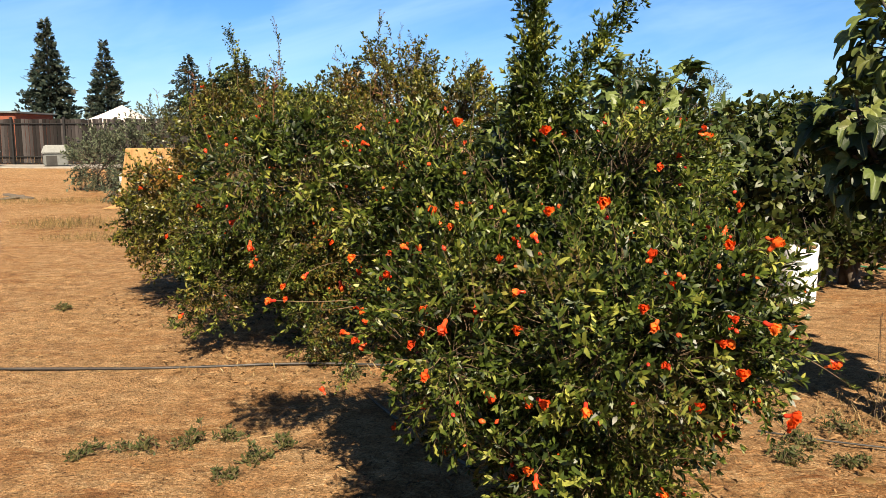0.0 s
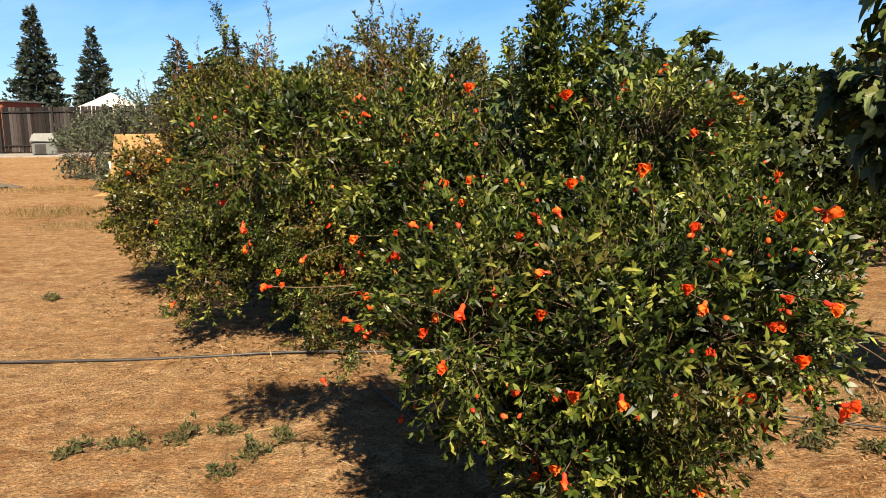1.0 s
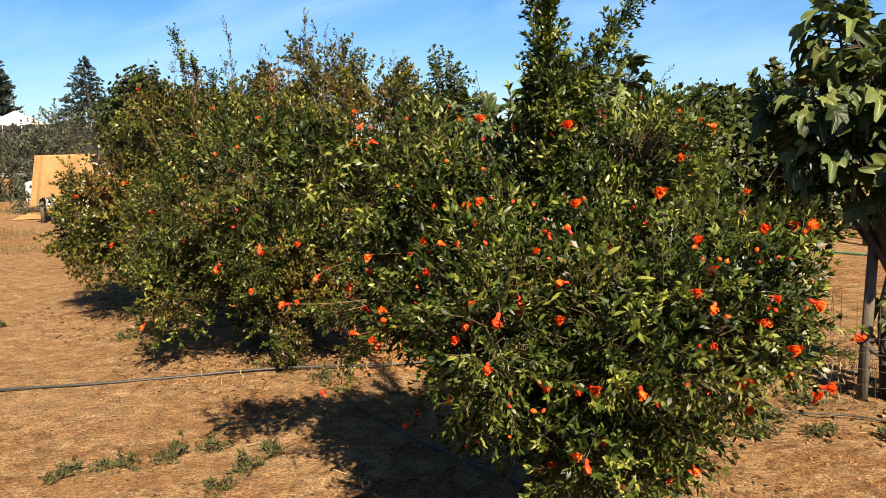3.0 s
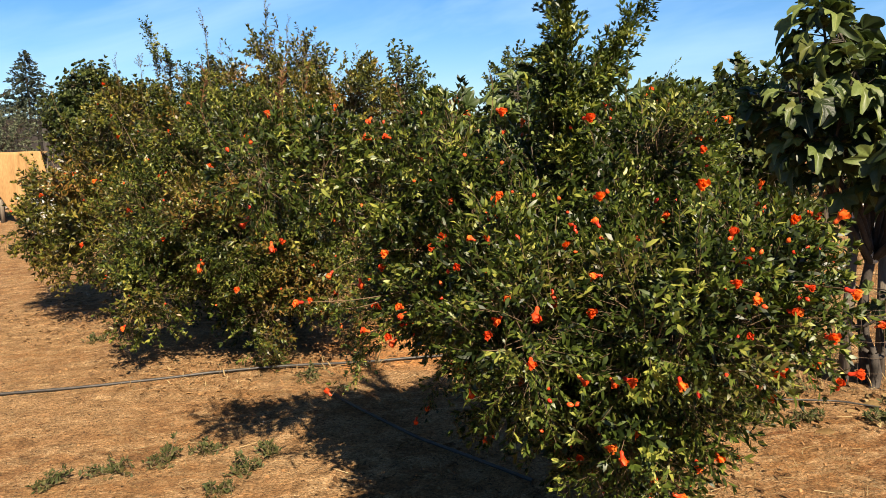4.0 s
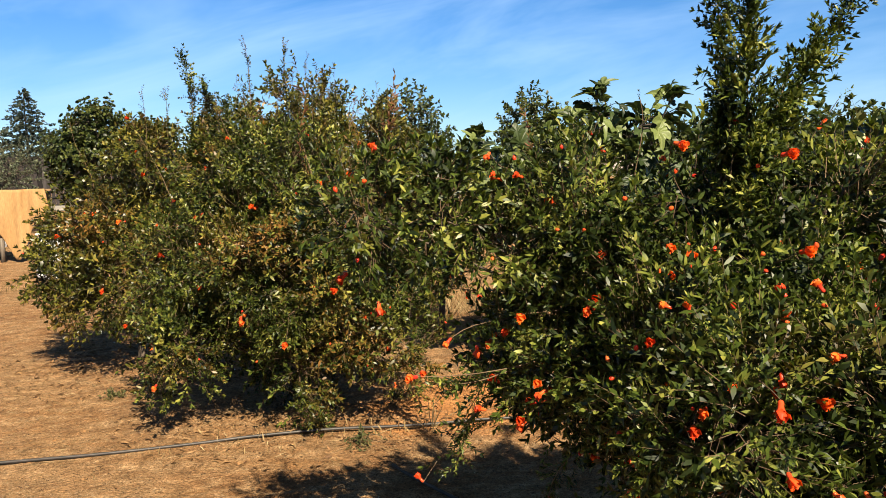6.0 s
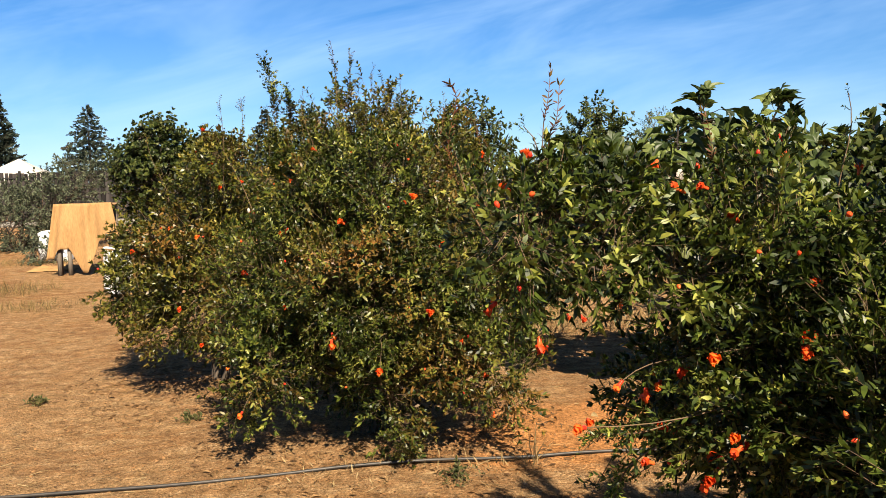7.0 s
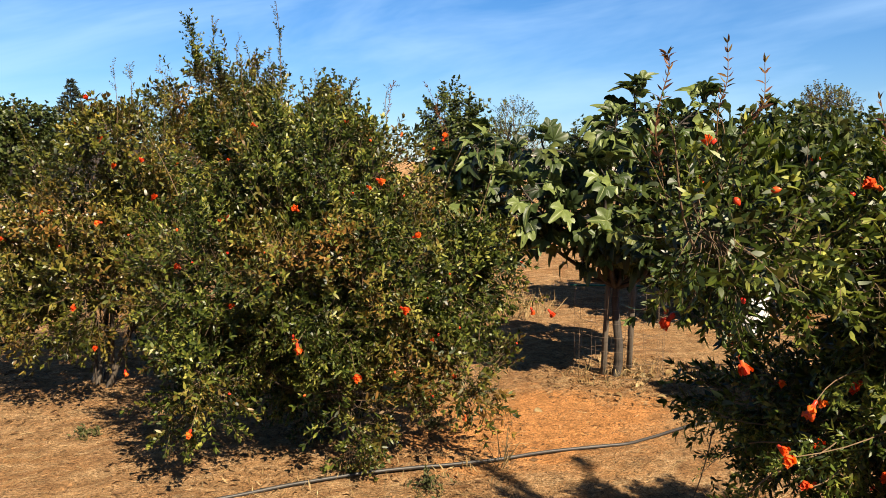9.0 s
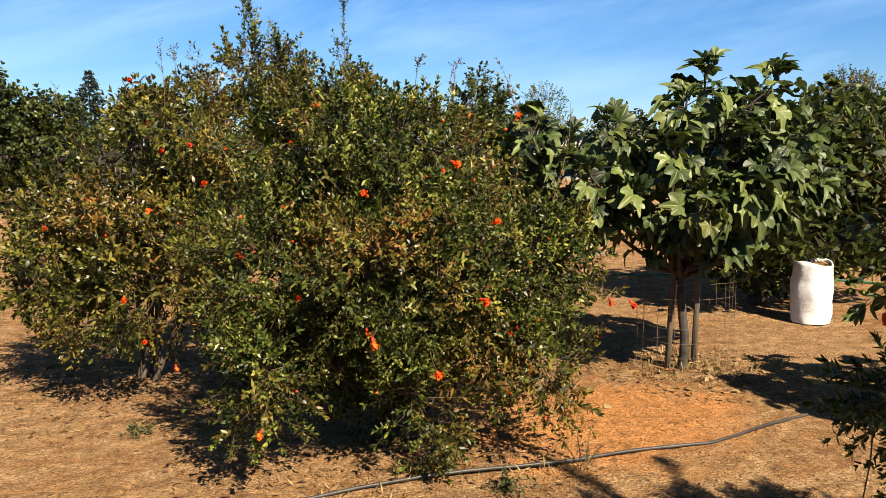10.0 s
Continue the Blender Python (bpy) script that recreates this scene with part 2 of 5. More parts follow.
def ground_material():
    """Tan earth, drifts of straw, dark crumbs, and a raked basin of bare orange soil."""
    m, n, l, p = material("dry_earth", 0.95, 0.06)
    big = remap(n, l, noise_tex(n, l, 0.5, 4, 0.6, distortion=0.4), 0.36, 0.64)
    mid = remap(n, l, noise_tex(n, l, 2.3, 6, 0.66, distortion=0.3), 0.34, 0.66)
    drift = remap(n, l, noise_tex(n, l, 2.6, 6, 0.75, stretch=(1.0, 2.2, 1), distortion=1.2), 0.44, 0.62)
    streak = remap(n, l, noise_tex(n, l, 30, 5, 0.75, stretch=(1.0, 2.6, 1), distortion=2.5), 0.5, 0.6)
    grit = remap(n, l, noise_tex(n, l, 60, 5, 0.8), 0.34, 0.66, 0.38, 1.5)
    lumps = remap(n, l, noise_tex(n, l, 8, 6, 0.78), 0.33, 0.67, 0.56, 1.34)
    earth = mixed(n, l, mid, (0.155, 0.065, 0.025), (0.293, 0.145, 0.054))
    pale = mixed(n, l, big, earth, (0.302, 0.173, 0.080))
    # bare basin between the bush and the fig
    co = n.new("ShaderNodeTexCoord")
    off = n.new("ShaderNodeVectorMath"); off.operation = "SUBTRACT"; off.inputs[1].default_value = (0.35, 5.85, 0)
    sq = n.new("ShaderNodeVectorMath"); sq.operation = "MULTIPLY"; sq.inputs[1].default_value = (0.85, 1.25, 0)
    ln = n.new("ShaderNodeVectorMath"); ln.operation = "LENGTH"
    l.new(co.outputs["Object"], off.inputs[0]); l.new(off.outputs[0], sq.inputs[0]); l.new(sq.outputs[0], ln.inputs[0])
    wob = n.new("ShaderNodeMath"); wob.operation = "ADD"
    l.new(ln.outputs["Value"], wob.inputs[0]); l.new(remap(n, l, noise_tex(n, l, 2.2, 5, 0.65), 0.2, 0.8, -0.45, 0.45), wob.inputs[1])
    bare = remap(n, l, wob.outputs[0], 0.55, 1.0, 1.0, 0.0)
    based = mixed(n, l, bare, pale, (0.450, 0.200, 0.068))
    cover = n.new("ShaderNodeMath"); cover.operation = "MULTIPLY"
    inv = remap(n, l, bare, 0.0, 1.0, 1.0, 0.1)
    l.new(drift, cover.inputs[0]); l.new(inv, cover.inputs[1])
    mulch = mixed(n, l, cover.outputs[0], based, (0.332, 0.195, 0.090))
    st = n.new("ShaderNodeMath"); st.operation = "MULTIPLY"
    l.new(streak, st.inputs[0]); l.new(remap(n, l, cover.outputs[0], 0, 1, 0.1, 1.0), st.inputs[1])
    strawed = mixed(n, l, st.outputs[0], mulch, (0.481, 0.352, 0.209))
    specks = remap(n, l, noise_tex(n, l, 38, 4, 0.65, distortion=1.0), 0.58, 0.66)
    dark = mixed(n, l, specks, strawed, (0.074, 0.040, 0.0198))
    gl = n.new("ShaderNodeMath"); gl.operation = "MULTIPLY"
    l.new(grit, gl.inputs[0]); l.new(lumps, gl.inputs[1])
    hsv = n.new("ShaderNodeHueSaturation")
    l.new(dark, hsv.inputs["Color"]); l.new(gl.outputs[0], hsv.inputs["Value"])
    l.new(hsv.outputs[0], p.inputs["Base Color"])
    add = n.new("ShaderNodeMath"); add.operation = "ADD"
    l.new(noise_tex(n, l, 13, 6, 0.72), add.inputs[0]); l.new(noise_tex(n, l, 70, 4, 0.7), add.inputs[1])
    bump(n, l, p, add.outputs[0], 1.0, 0.045)
    return m


EARTH = ground_material()


# ---- mesh helpers ----
rng = np.random.default_rng(7)


def link_mesh(name, verts, quads, mat, parent=None, label="", smooth=True, tris=None):
    """One mesh object from arrays of corners and four-cornered faces (and triangles)."""
    me = bpy.data.meshes.new(name)
    verts = np.asarray(verts, dtype=np.float32)
    quads = np.asarray(quads, dtype=np.int32).reshape(-1, 4)
    loops = quads.ravel()
    starts = np.arange(len(quads), dtype=np.int32) * 4
    if tris is not None and len(tris):
        tris = np.asarray(tris, dtype=np.int32).reshape(-1, 3)
        starts = np.concatenate([starts, len(loops) + np.arange(len(tris), dtype=np.int32) * 3])
        loops = np.concatenate([loops, tris.ravel()])
    me.vertices.add(len(verts))
    me.vertices.foreach_set("co", verts.ravel())
    me.loops.add(len(loops))
    me.loops.foreach_set("vertex_index", loops.astype(np.int32))
    me.polygons.add(len(starts))
    me.polygons.foreach_set("loop_start", starts.astype(np.int32))
    me.polygons.foreach_set("use_smooth", np.full(len(starts), smooth))
    me.update(calc_edges=True)
    me.materials.append(mat)
    ob = new(name, me)
    if parent:
        ob.parent = parent
    if label:
        ob["label"] = label
    return ob


def part(name, bm, mat, parent=None, label="", smooth=False):
    """Link a bmesh as one mesh object under a thing or a part."""
    me = bpy.data.meshes.new(name)
    bmesh.ops.recalc_face_normals(bm, faces=bm.faces)
    for f in bm.faces:
        f.smooth = smooth
    bm.to_mesh(me)
    bm.free()
    me.materials.append(mat)
    ob = new(name, me)
    if parent:
        ob.parent = parent
    if label:
        ob["label"] = label
    return ob


def shared(name, mesh, m, parent):
    """One more object on a mesh that is already there."""
    ob = new(name, mesh)
    ob.parent = parent
    ob.matrix_basis = m
    return ob


def thing(name, at, label, category, group="", turn=0.0, kind=""):
    ob = new(name)
    ob.matrix_world = pose(at[0], at[1], at[2] if len(at) > 2 else 0.0, 0, 0, turn)
    bpy.context.view_layer.update()
    return tagged(ob, label, category, group, kind)


def box(bm, size, at=(0, 0, 0), turn=(0, 0, 0), bev=0.0, jitter=0.0):
    made = bmesh.ops.create_cube(bm, size=1, matrix=pose(*at, *turn) @ Matrix.Diagonal((*size, 1)))["verts"]
    if jitter:
        for v in made:
            v.co += Vector(rng.normal(0, jitter, 3))
    if bev:
        edges = list({e for v in made for e in v.link_edges})
        bmesh.ops.bevel(bm, geom=edges, offset=bev, segments=2, affect="EDGES")


def frame_of(d, roll):
    """Three axes with the third along d, turned by roll about it: (n,3,3), columns are the axes."""
    d = d / np.linalg.norm(d, axis=1, keepdims=True)
    ref = np.where(np.abs(d[:, 2:3]) > 0.9, np.array([[1.0, 0, 0]]), np.array([[0, 0, 1.0]]))
    a = np.cross(ref, d); a /= np.linalg.norm(a, axis=1, keepdims=True)
    b = np.cross(d, a)
    c, s = np.cos(roll)[:, None], np.sin(roll)[:, None]
    return np.stack([a * c + b * s, b * c - a * s, d], axis=2)


def stamp(template, axes, at, scale):
    """Copies of a template (verts, quads) at many poses, joined: verts, quads."""
    v, q = template
    vv = np.einsum("nij,kj->nki", axes, v) * scale[:, None, None] + at[:, None, :]
    qq = q[None] + (np.arange(len(at)) * len(v))[:, None, None]
    return vv.reshape(-1, 3), qq.reshape(-1, 4)


def join(pieces):
    vs, qs, off = [], [], 0
    for v, q in pieces:
        vs.append(v); qs.append(q + off); off += len(v)
    return np.concatenate(vs), np.concatenate(qs)


def tube(points, radii, sides=6):
    """A tapering round stem along points: verts, quads."""
    p = np.asarray(points, float)
    t = np.gradient(p, axis=0)
    ax = frame_of(t, np.zeros(len(p)))
    for i in range(1, len(p)):                      # keep the rings from twisting
        a = ax[i - 1, :, 0] - ax[i, :, 2] * np.dot(ax[i - 1, :, 0], ax[i, :, 2])
        a /= np.linalg.norm(a) + 1e-9
        ax[i, :, 0], ax[i, :, 1] = a, np.cross(ax[i, :, 2], a)
    ang = np.arange(sides) * 2 * np.pi / sides
    ring = np.stack([np.cos(ang), np.sin(ang)], 1)
    r = np.broadcast_to(np.asarray(radii, float), (len(p),))
    v = p[:, None, :] + r[:, None, None] * (ring[None, :, 0:1] * ax[:, None, :, 0] + ring[None, :, 1:2] * ax[:, None, :, 1])
    i, j = np.meshgrid(np.arange(len(p) - 1), np.arange(sides), indexing="ij")
    j2 = (j + 1) % sides
    q = np.stack([i * sides + j, i * sides + j2, (i + 1) * sides + j2, (i + 1) * sides + j], -1).reshape(-1, 4)
    return v.reshape(-1, 3), q


def bent(a, b, n=8, wobble=0.05, sag=0.0, r=None):
    """A wandering line from a to b."""
    r = r or rng
    a, b = np.asarray(a, float), np.asarray(b, float)
    t = np.linspace(0, 1, n)[:, None]
    p = a + (b - a) * t
    bow = np.sin(t * np.pi)
    p += bow * r.normal(0, wobble, 3) + np.sin(t * 2 * np.pi) * r.normal(0, wobble * 0.5, 3)
    p[:, 2] += (bow[:, 0]) * sag
    return p


def blade(length, width, rows=3, fold=0.25, curl=0.15):
    """One leaf along +z, its face to +y: verts, quads."""
    u = np.linspace(0, 1, rows + 1)
    w = {1: np.array([0.9, 0.5]), 2: np.array([0.12, 1.0, 0.22]), 3: np.array([0.14, 0.9, 0.92, 0.2]), 4: np.array([0.12, 0.75, 1.0, 0.7, 0.05])}[rows] * width / 2
    y = -curl * length * u ** 2
    left = np.stack([-w, y + fold * w, u * length], 1)
    mid = np.stack([0 * w, y, u * length], 1)
    right = np.stack([w, y + fold * w, u * length], 1)
    v = np.stack([left, mid, right], 1).reshape(-1, 3)
    q = []
    for i in range(rows):
        for j in range(2):
            q.append((i * 3 + j, i * 3 + j + 1, i * 3 + j + 4, i * 3 + j + 3))
    return v, np.array(q)


def lance(length, width, fine=True, fold=0.25, curl=0.15):
    """A narrow pointed leaf along +z, folded on its midrib: verts, quads."""
    h = width / 2
    def at(u, x):
        return (x * h, -curl * length * u * u + fold * abs(x) * h, u * length)
    if fine:
        v = [at(0, 0), at(0.34, -0.95), at(0.70, -0.72), at(1, 0), at(0.70, 0.72), at(0.34, 0.95), at(0.34, 0), at(0.70, 0)]
        q = [(0, 6, 2, 1), (6, 7, 3, 2), (0, 5, 4, 6), (6, 4, 3, 7)]
    else:
        v = [at(0, 0), at(0.28, 0.85), at(0.66, 0.85), at(1, 0), at(0.70, -0.75), at(0.32, -0.95)]
        q = [(0, 1, 4, 5), (1, 2, 3, 4)]
    return np.array(v), np.array(q)


def sprig(r, length, pairs, leaf, width, rows, spread=(28, 62), tuft=3, slim=False):
    """A twig's leaves in pairs along +z, with a tuft at the tip: (leaves), (stem)."""
    bits = []
    side = r.uniform(0, 6.28)
    curve = r.normal(0, 0.10, 2) * length
    spots = np.concatenate([np.repeat(np.linspace(0.12, 0.98, pairs), 2), np.full(tuft, 1.0)])
    for i, u in enumerate(spots):
        pos = np.array([curve[0] * u * u, curve[1] * u * u, u * length])
        phi = side + (i % 2) * math.pi + (i // 2) * 1.45 + r.normal(0, 0.35)
        tilt = radians(r.uniform(*spread)) * (0.6 if u > 0.97 else 1.0)
        d = np.array([[math.sin(tilt) * math.cos(phi), math.sin(tilt) * math.sin(phi), math.cos(tilt)]])
        ll = leaf * r.uniform(0.65, 1.15) * (0.8 if u > 0.9 else 1)
        wide = width * r.uniform(0.8, 1.15)
        if slim:
            v, q = lance(ll, wide, rows > 2, r.uniform(0.2, 0.7), r.uniform(-0.05, 0.3))
        else:
            v, q = blade(ll, wide, rows, r.uniform(0.1, 0.5), r.uniform(-0.05, 0.3))
        # the face of the leaf looks towards the twig's tip
        z = d[0]
        y = np.array([0, 0, 1.0]) - z * z[2]
        y /= np.linalg.norm(y) + 1e-6
        x = np.cross(y, z)
        a = r.normal(0, 0.45)
        x, y = x * math.cos(a) + y * math.sin(a), y * math.cos(a) - x * math.sin(a)
        bits.append((v @ np.stack([x, y, z]) + pos, q))
    t = np.linspace(-0.4, 1, 3)
    line = np.stack([curve[0] * t * np.abs(t), curve[1] * t * np.abs(t), t * length], 1)
    return join(bits), tube(line, np.linspace(0.0028, 0.0012, 3) * (length / 0.25), 3)


def crown_points(r, blobs, count, inner=0.55, droop=0.0):
    """Twig bases near the skin of a union of ellipsoids, and the ways they point."""
    b = np.array(blobs, float)
    area = (b[:, 3] * b[:, 4] + b[:, 3] * b[:, 5] + b[:, 4] * b[:, 5])
    pts, ways = [], []
    while sum(map(len, pts)) < count:
        k = r.choice(len(b), size=count, p=area / area.sum())
        d = r.normal(0, 1, (count, 3)); d /= np.linalg.norm(d, axis=1, keepdims=True)
        rad = inner + (1 - inner) * r.uniform(0, 1, count) ** 0.6
        rad *= 1 + 0.16 * np.array([noise.noise(Vector((*(x * 2.3), ))+ Vector((float(i), 3.1, 0))) for x, i in zip(d, k)])
        p = b[k, :3] + d * rad[:, None] * b[k, 3:6]
        depth = np.min(np.linalg.norm((p[:, None, :] - b[None, :, :3]) / b[None, :, 3:6], axis=2), axis=1)
        ok = (depth > inner * 0.98) & (p[:, 2] > 0.06)
        clump = np.array([noise.noise(Vector(x) * 3.6) + 0.6 * noise.noise(Vector(x) * 8.5) for x in p])
        ok &= clump > r.uniform(-0.42, 0.12, count)
        n = d / b[k, 3:6]; n /= np.linalg.norm(n, axis=1, keepdims=True)
        pts.append(p[ok]); ways.append(n[ok])
    p, n = np.concatenate(pts)[:count], np.concatenate(ways)[:count]
    w = n + r.normal(0, 0.45, p.shape)
    w[:, 2] += np.where(n[:, 2] < -0.1, -droop, 0.45)
    return p, w


# ---- the ground ----
def ground_height(x, y):
    """A nearly level field that rises a little towards the fence."""
    far = np.clip((np.hypot(x, y) - 20.0) / 22.0, 0, 1)
    return 0.37 * far * far * (3 - 2 * far)


def spaced(lo, hi, step, reach, n):
    out = np.geomspace(step, reach, n)
    return np.concatenate([(lo - out)[::-1], np.arange(lo, hi, step), hi + out])


def build_ground():
    xs, ys = spaced(-4.6, 4.6, 0.05, 1600, 46), spaced(-1.0, 10.0, 0.05, 1600, 46)
    X, Y = np.meshgrid(xs, ys, indexing="xy")
    Z = ground_height(X, Y)
    near = (np.abs(X) < 9) & (Y > -4) & (Y < 18)
    bumps = np.zeros_like(Z)
    for i, j in zip(*np.nonzero(near)):
        x, y = X[i, j], Y[i, j]
        bumps[i, j] = 0.020 * noise.noise(Vector((x * 0.9, y * 0.9, 0))) + 0.010 * noise.noise(Vector((x * 4, y * 4, 5))) + 0.006 * noise.noise(Vector((x * 13, y * 13, 9)))
    Z = Z + bumps - 0.004
    nx, ny = len(xs), len(ys)
    i, j = np.meshgrid(np.arange(ny - 1), np.arange(nx - 1), indexing="ij")
    q = np.stack([i * nx + j, i * nx + j + 1, (i + 1) * nx + j + 1, (i + 1) * nx + j], -1).reshape(-1, 4)
    ob = link_mesh("ground", np.stack([X, Y, Z], -1).reshape(-1, 3), q, EARTH)
    return tagged(ob, "dry tan orchard earth with straw and clods", "ground", kind="structure")


build_ground()


# ---- pomegranates ----
def sprig_set(seed, n, **kw):
    r = np.random.default_rng(seed)
    return [sprig(r, **kw) for _ in range(n)]


FINE_SPRIGS = sprig_set(11, 12, length=0.105, pairs=6, leaf=0.036, width=0.0102, rows=2, spread=(22, 72), tuft=4, slim=True)
FAR_SPRIGS = sprig_set(12, 8, length=0.15, pairs=6, leaf=0.049, width=0.0165, rows=2, spread=(25, 70), slim=True)
MID_SPRIGS = sprig_set(16, 9, length=0.11, pairs=6, leaf=0.035, width=0.0115, rows=2, spread=(22, 70), tuft=4, slim=True)


def tufts(r, blobs, count, inner, droop, scale, gap=0.125, each=22):
    """Twigs in bunches that stand out from the crown, with shaded hollows between the bunches."""
    loose = count // 6
    wanted = (count - loose) // each
    tight = 0.055 * scale
    c, cw = crown_points(r, [(x, y, z, max(a - tight, 0.05), max(b - tight, 0.05), max(h - tight, 0.05)) for x, y, z, a, b, h in blobs], wanted * 9, inner, droop=droop)
    held = []
    for k in range(len(c)):
        room = gap * scale * (0.75 + 0.5 * ((k * 37) % 101) / 100)
        if not held or np.min(np.linalg.norm(c[held] - c[k], axis=1)) > room:
            held.append(k)
        if len(held) == wanted:
            break
    c, cw = c[held], cw[held] / np.linalg.norm(cw[held], axis=1, keepdims=True)
    each = (count - loose) // len(held)
    big = np.repeat(r.uniform(0.7, 1.25, len(held)), each)
    mid, out = np.repeat(c, each, axis=0), np.repeat(cw, each, axis=0)
    d = r.normal(0, 1, mid.shape) + out * 0.75
    d /= np.linalg.norm(d, axis=1, keepdims=True)
    far = (0.015 + 0.085 * r.uniform(0, 1, len(d)) ** 0.7) * scale * big
    p = mid + d * far[:, None] * np.array([1.0, 1.0, 0.85])
    w = d * 0.8 + out * 0.8 + np.array([0, 0, 0.25]) + r.normal(0, 0.2, d.shape)
    p2, w2 = crown_points(r, blobs, loose, inner, droop=droop)
    p, w = np.concatenate([p, p2]), np.concatenate([w, w2])
    up = p[:, 2] > 0.05
    return p[up], w[up]


def pomegranate(name, base, label, blobs, shoots, sprigs, count, leaf_mat, seed, scale=1.0, stems=5, inner=0.5, twig_share=0.35, droop=0.12, young=()):
    """A many-stemmed bush: stems and branches, a crown of leafy twigs, upright shoots."""
    r = np.random.default_rng(seed)
    root = thing(name, (base[0], base[1], 0), label, "pomegranate tree", "pomegranate trees in the orchard")
    o = np.array([base[0], base[1], 0.0])
    p, w = tufts(r, blobs, count, inner, droop, scale)
    p2, w2 = crown_points(r, [(x, y, z, a * 0.62, b * 0.62, c * 0.62) for x, y, z, a, b, c in blobs], count // 4, 0.3, droop=0.1)
    skin = len(p)
    p, w = np.concatenate([p, p2]), np.concatenate([w, w2])
    count = len(p)
    size = r.uniform(0.75, 1.25, count) * scale
    size[skin:] *= 1.2
    which = r.integers(0, len(sprigs), count)
    roll = r.uniform(0, 6.28, count)
    leaves, stalks = [], []
    for k, (lv, st) in enumerate(sprigs):
        s = which == k
        ax = frame_of(w[s], roll[s])
        leaves.append(stamp(lv, ax, p[s] - o, size[s]))
        stalks.append(stamp(st, ax, p[s] - o, size[s]))
    # upright or arching shoots, leafy all the way
    for a, b, bushy in shoots:
        line = bent(np.array(a) - o, np.array(b) - o, 9, 0.03, 0.0, r)
        stalks.append(tube(line, np.linspace(0.0030, 0.0010, 9), 5))
        length = np.linalg.norm(line[-1] - line[0])
        n = max(5, int(length / (0.032 if bushy < 3 else 0.021) * bushy))
        t = np.sort(r.uniform(0.05, 1, n)) * 8
        i = np.minimum(t.astype(int), 7)
        pos = line[i] + (line[i + 1] - line[i]) * (t - i)[:, None]
        way = (line[i + 1] - line[i]) / np.linalg.norm(line[i + 1] - line[i], axis=1, keepdims=True)
        aim = way * 1.0 + r.normal(0, 0.5, way.shape)
        lv, st = sprigs[int(r.integers(len(sprigs)))]
        taper = (1.0 - 0.4 * t / 8) * r.uniform(0.5, 0.85, n) * ((0.5 + 0.27 * min(bushy, 2.2)) if bushy < 3 else 1.36) * scale
        leaves.append(stamp(lv, frame_of(aim, r.uniform(0, 6.28, n)), pos, taper))
    # stems from the ground, limbs to the lobes, branches to the skin
    wood = []
    b = np.array(blobs, float)
    main = np.argsort(np.linalg.norm((b[:, :3] - o)[:, :2], axis=1) + 9 * (b[:, 3] < 0.24))[:4]
    for s in range(stems):
        foot = np.array([r.normal(0, 0.07), r.normal(0, 0.07), -0.03])
        k = main[s % len(main)]
        top = b[k, :3] - o + r.normal(0, 0.06, 3) + np.array([0, 0, 0.4 * b[k, 5]])
        line = bent(foot, top, 9, 0.035, 0.05, r)
        wood.append(tube(line, np.linspace(0.021, 0.006, 9) * r.uniform(0.8, 1.2), 7))
        near = np.argsort(np.linalg.norm(p - o - top, axis=1))[: int(count * twig_share / stems) * 3]
        for e in r.choice(near, size=min(len(near), 11), replace=False):
            start = line[int(r.integers(3, 9))]
            wood.append(tube(bent(start, start + 0.85 * (p[e] - o - start), 6, 0.04, 0.03, r), np.linspace(0.005, 0.0016, 6), 4))
    # each smaller lobe and each hanging twig is carried by a thin branch
    for goal in [x[:3] for x in b]:
        goal = goal - o
        start = np.array([goal[0] * 0.25, goal[1] * 0.25, goal[2] * 0.55])
        wood.append(tube(bent(start, goal, 7, 0.03, 0.05, r), np.linspace(0.007, 0.0025, 7), 5))
    v, q = join(wood)
    link_mesh("trunk", v, q, BARK, root, "grey-brown slender stems and branches")
    # reddish new growth that stands clear of the crown, narrow leaves in spaced pairs
    for a, b in young:
        line = bent(np.array(a) - o, np.array(b) - o + np.array([0, 0, -0.03]), 17, 0.02, 0.0, r)
        bits = [tube(line, np.linspace(0.0018, 0.0008, 17), 5)]
        for k in range(1, 17):
            way = line[k] - line[k - 1]
            way /= np.linalg.norm(way)
            phi = r.uniform(0, 6.28)
            for g in range(2 if k < 15 else 4):
                side = np.array([math.cos(phi + g * math.pi), math.sin(phi + g * math.pi), 0])
                aim = (way * (0.8 if k < 15 else 1.5) + side + r.normal(0, 0.15, 3))[None]
                bits.append(stamp(lance(0.024, 0.0060, True, 0.4, 0.3), frame_of(aim, r.uniform(0, 6.28, 1)), line[k][None], np.array([r.uniform(0.6, 1.1)])))
        link_mesh("young_shoot", *join(bits), YOUNG_LEAF, root, "upright reddish new shoot with narrow leaves")
    v, q = join(stalks)
    link_mesh("twig", v, q, TWIG, root)["kind"] = "stuff"
    v, q = join(leaves)
    link_mesh("crown", v, q, leaf_mat, root)["kind"] = "stuff"
    return root, p[:skin], w[:skin]


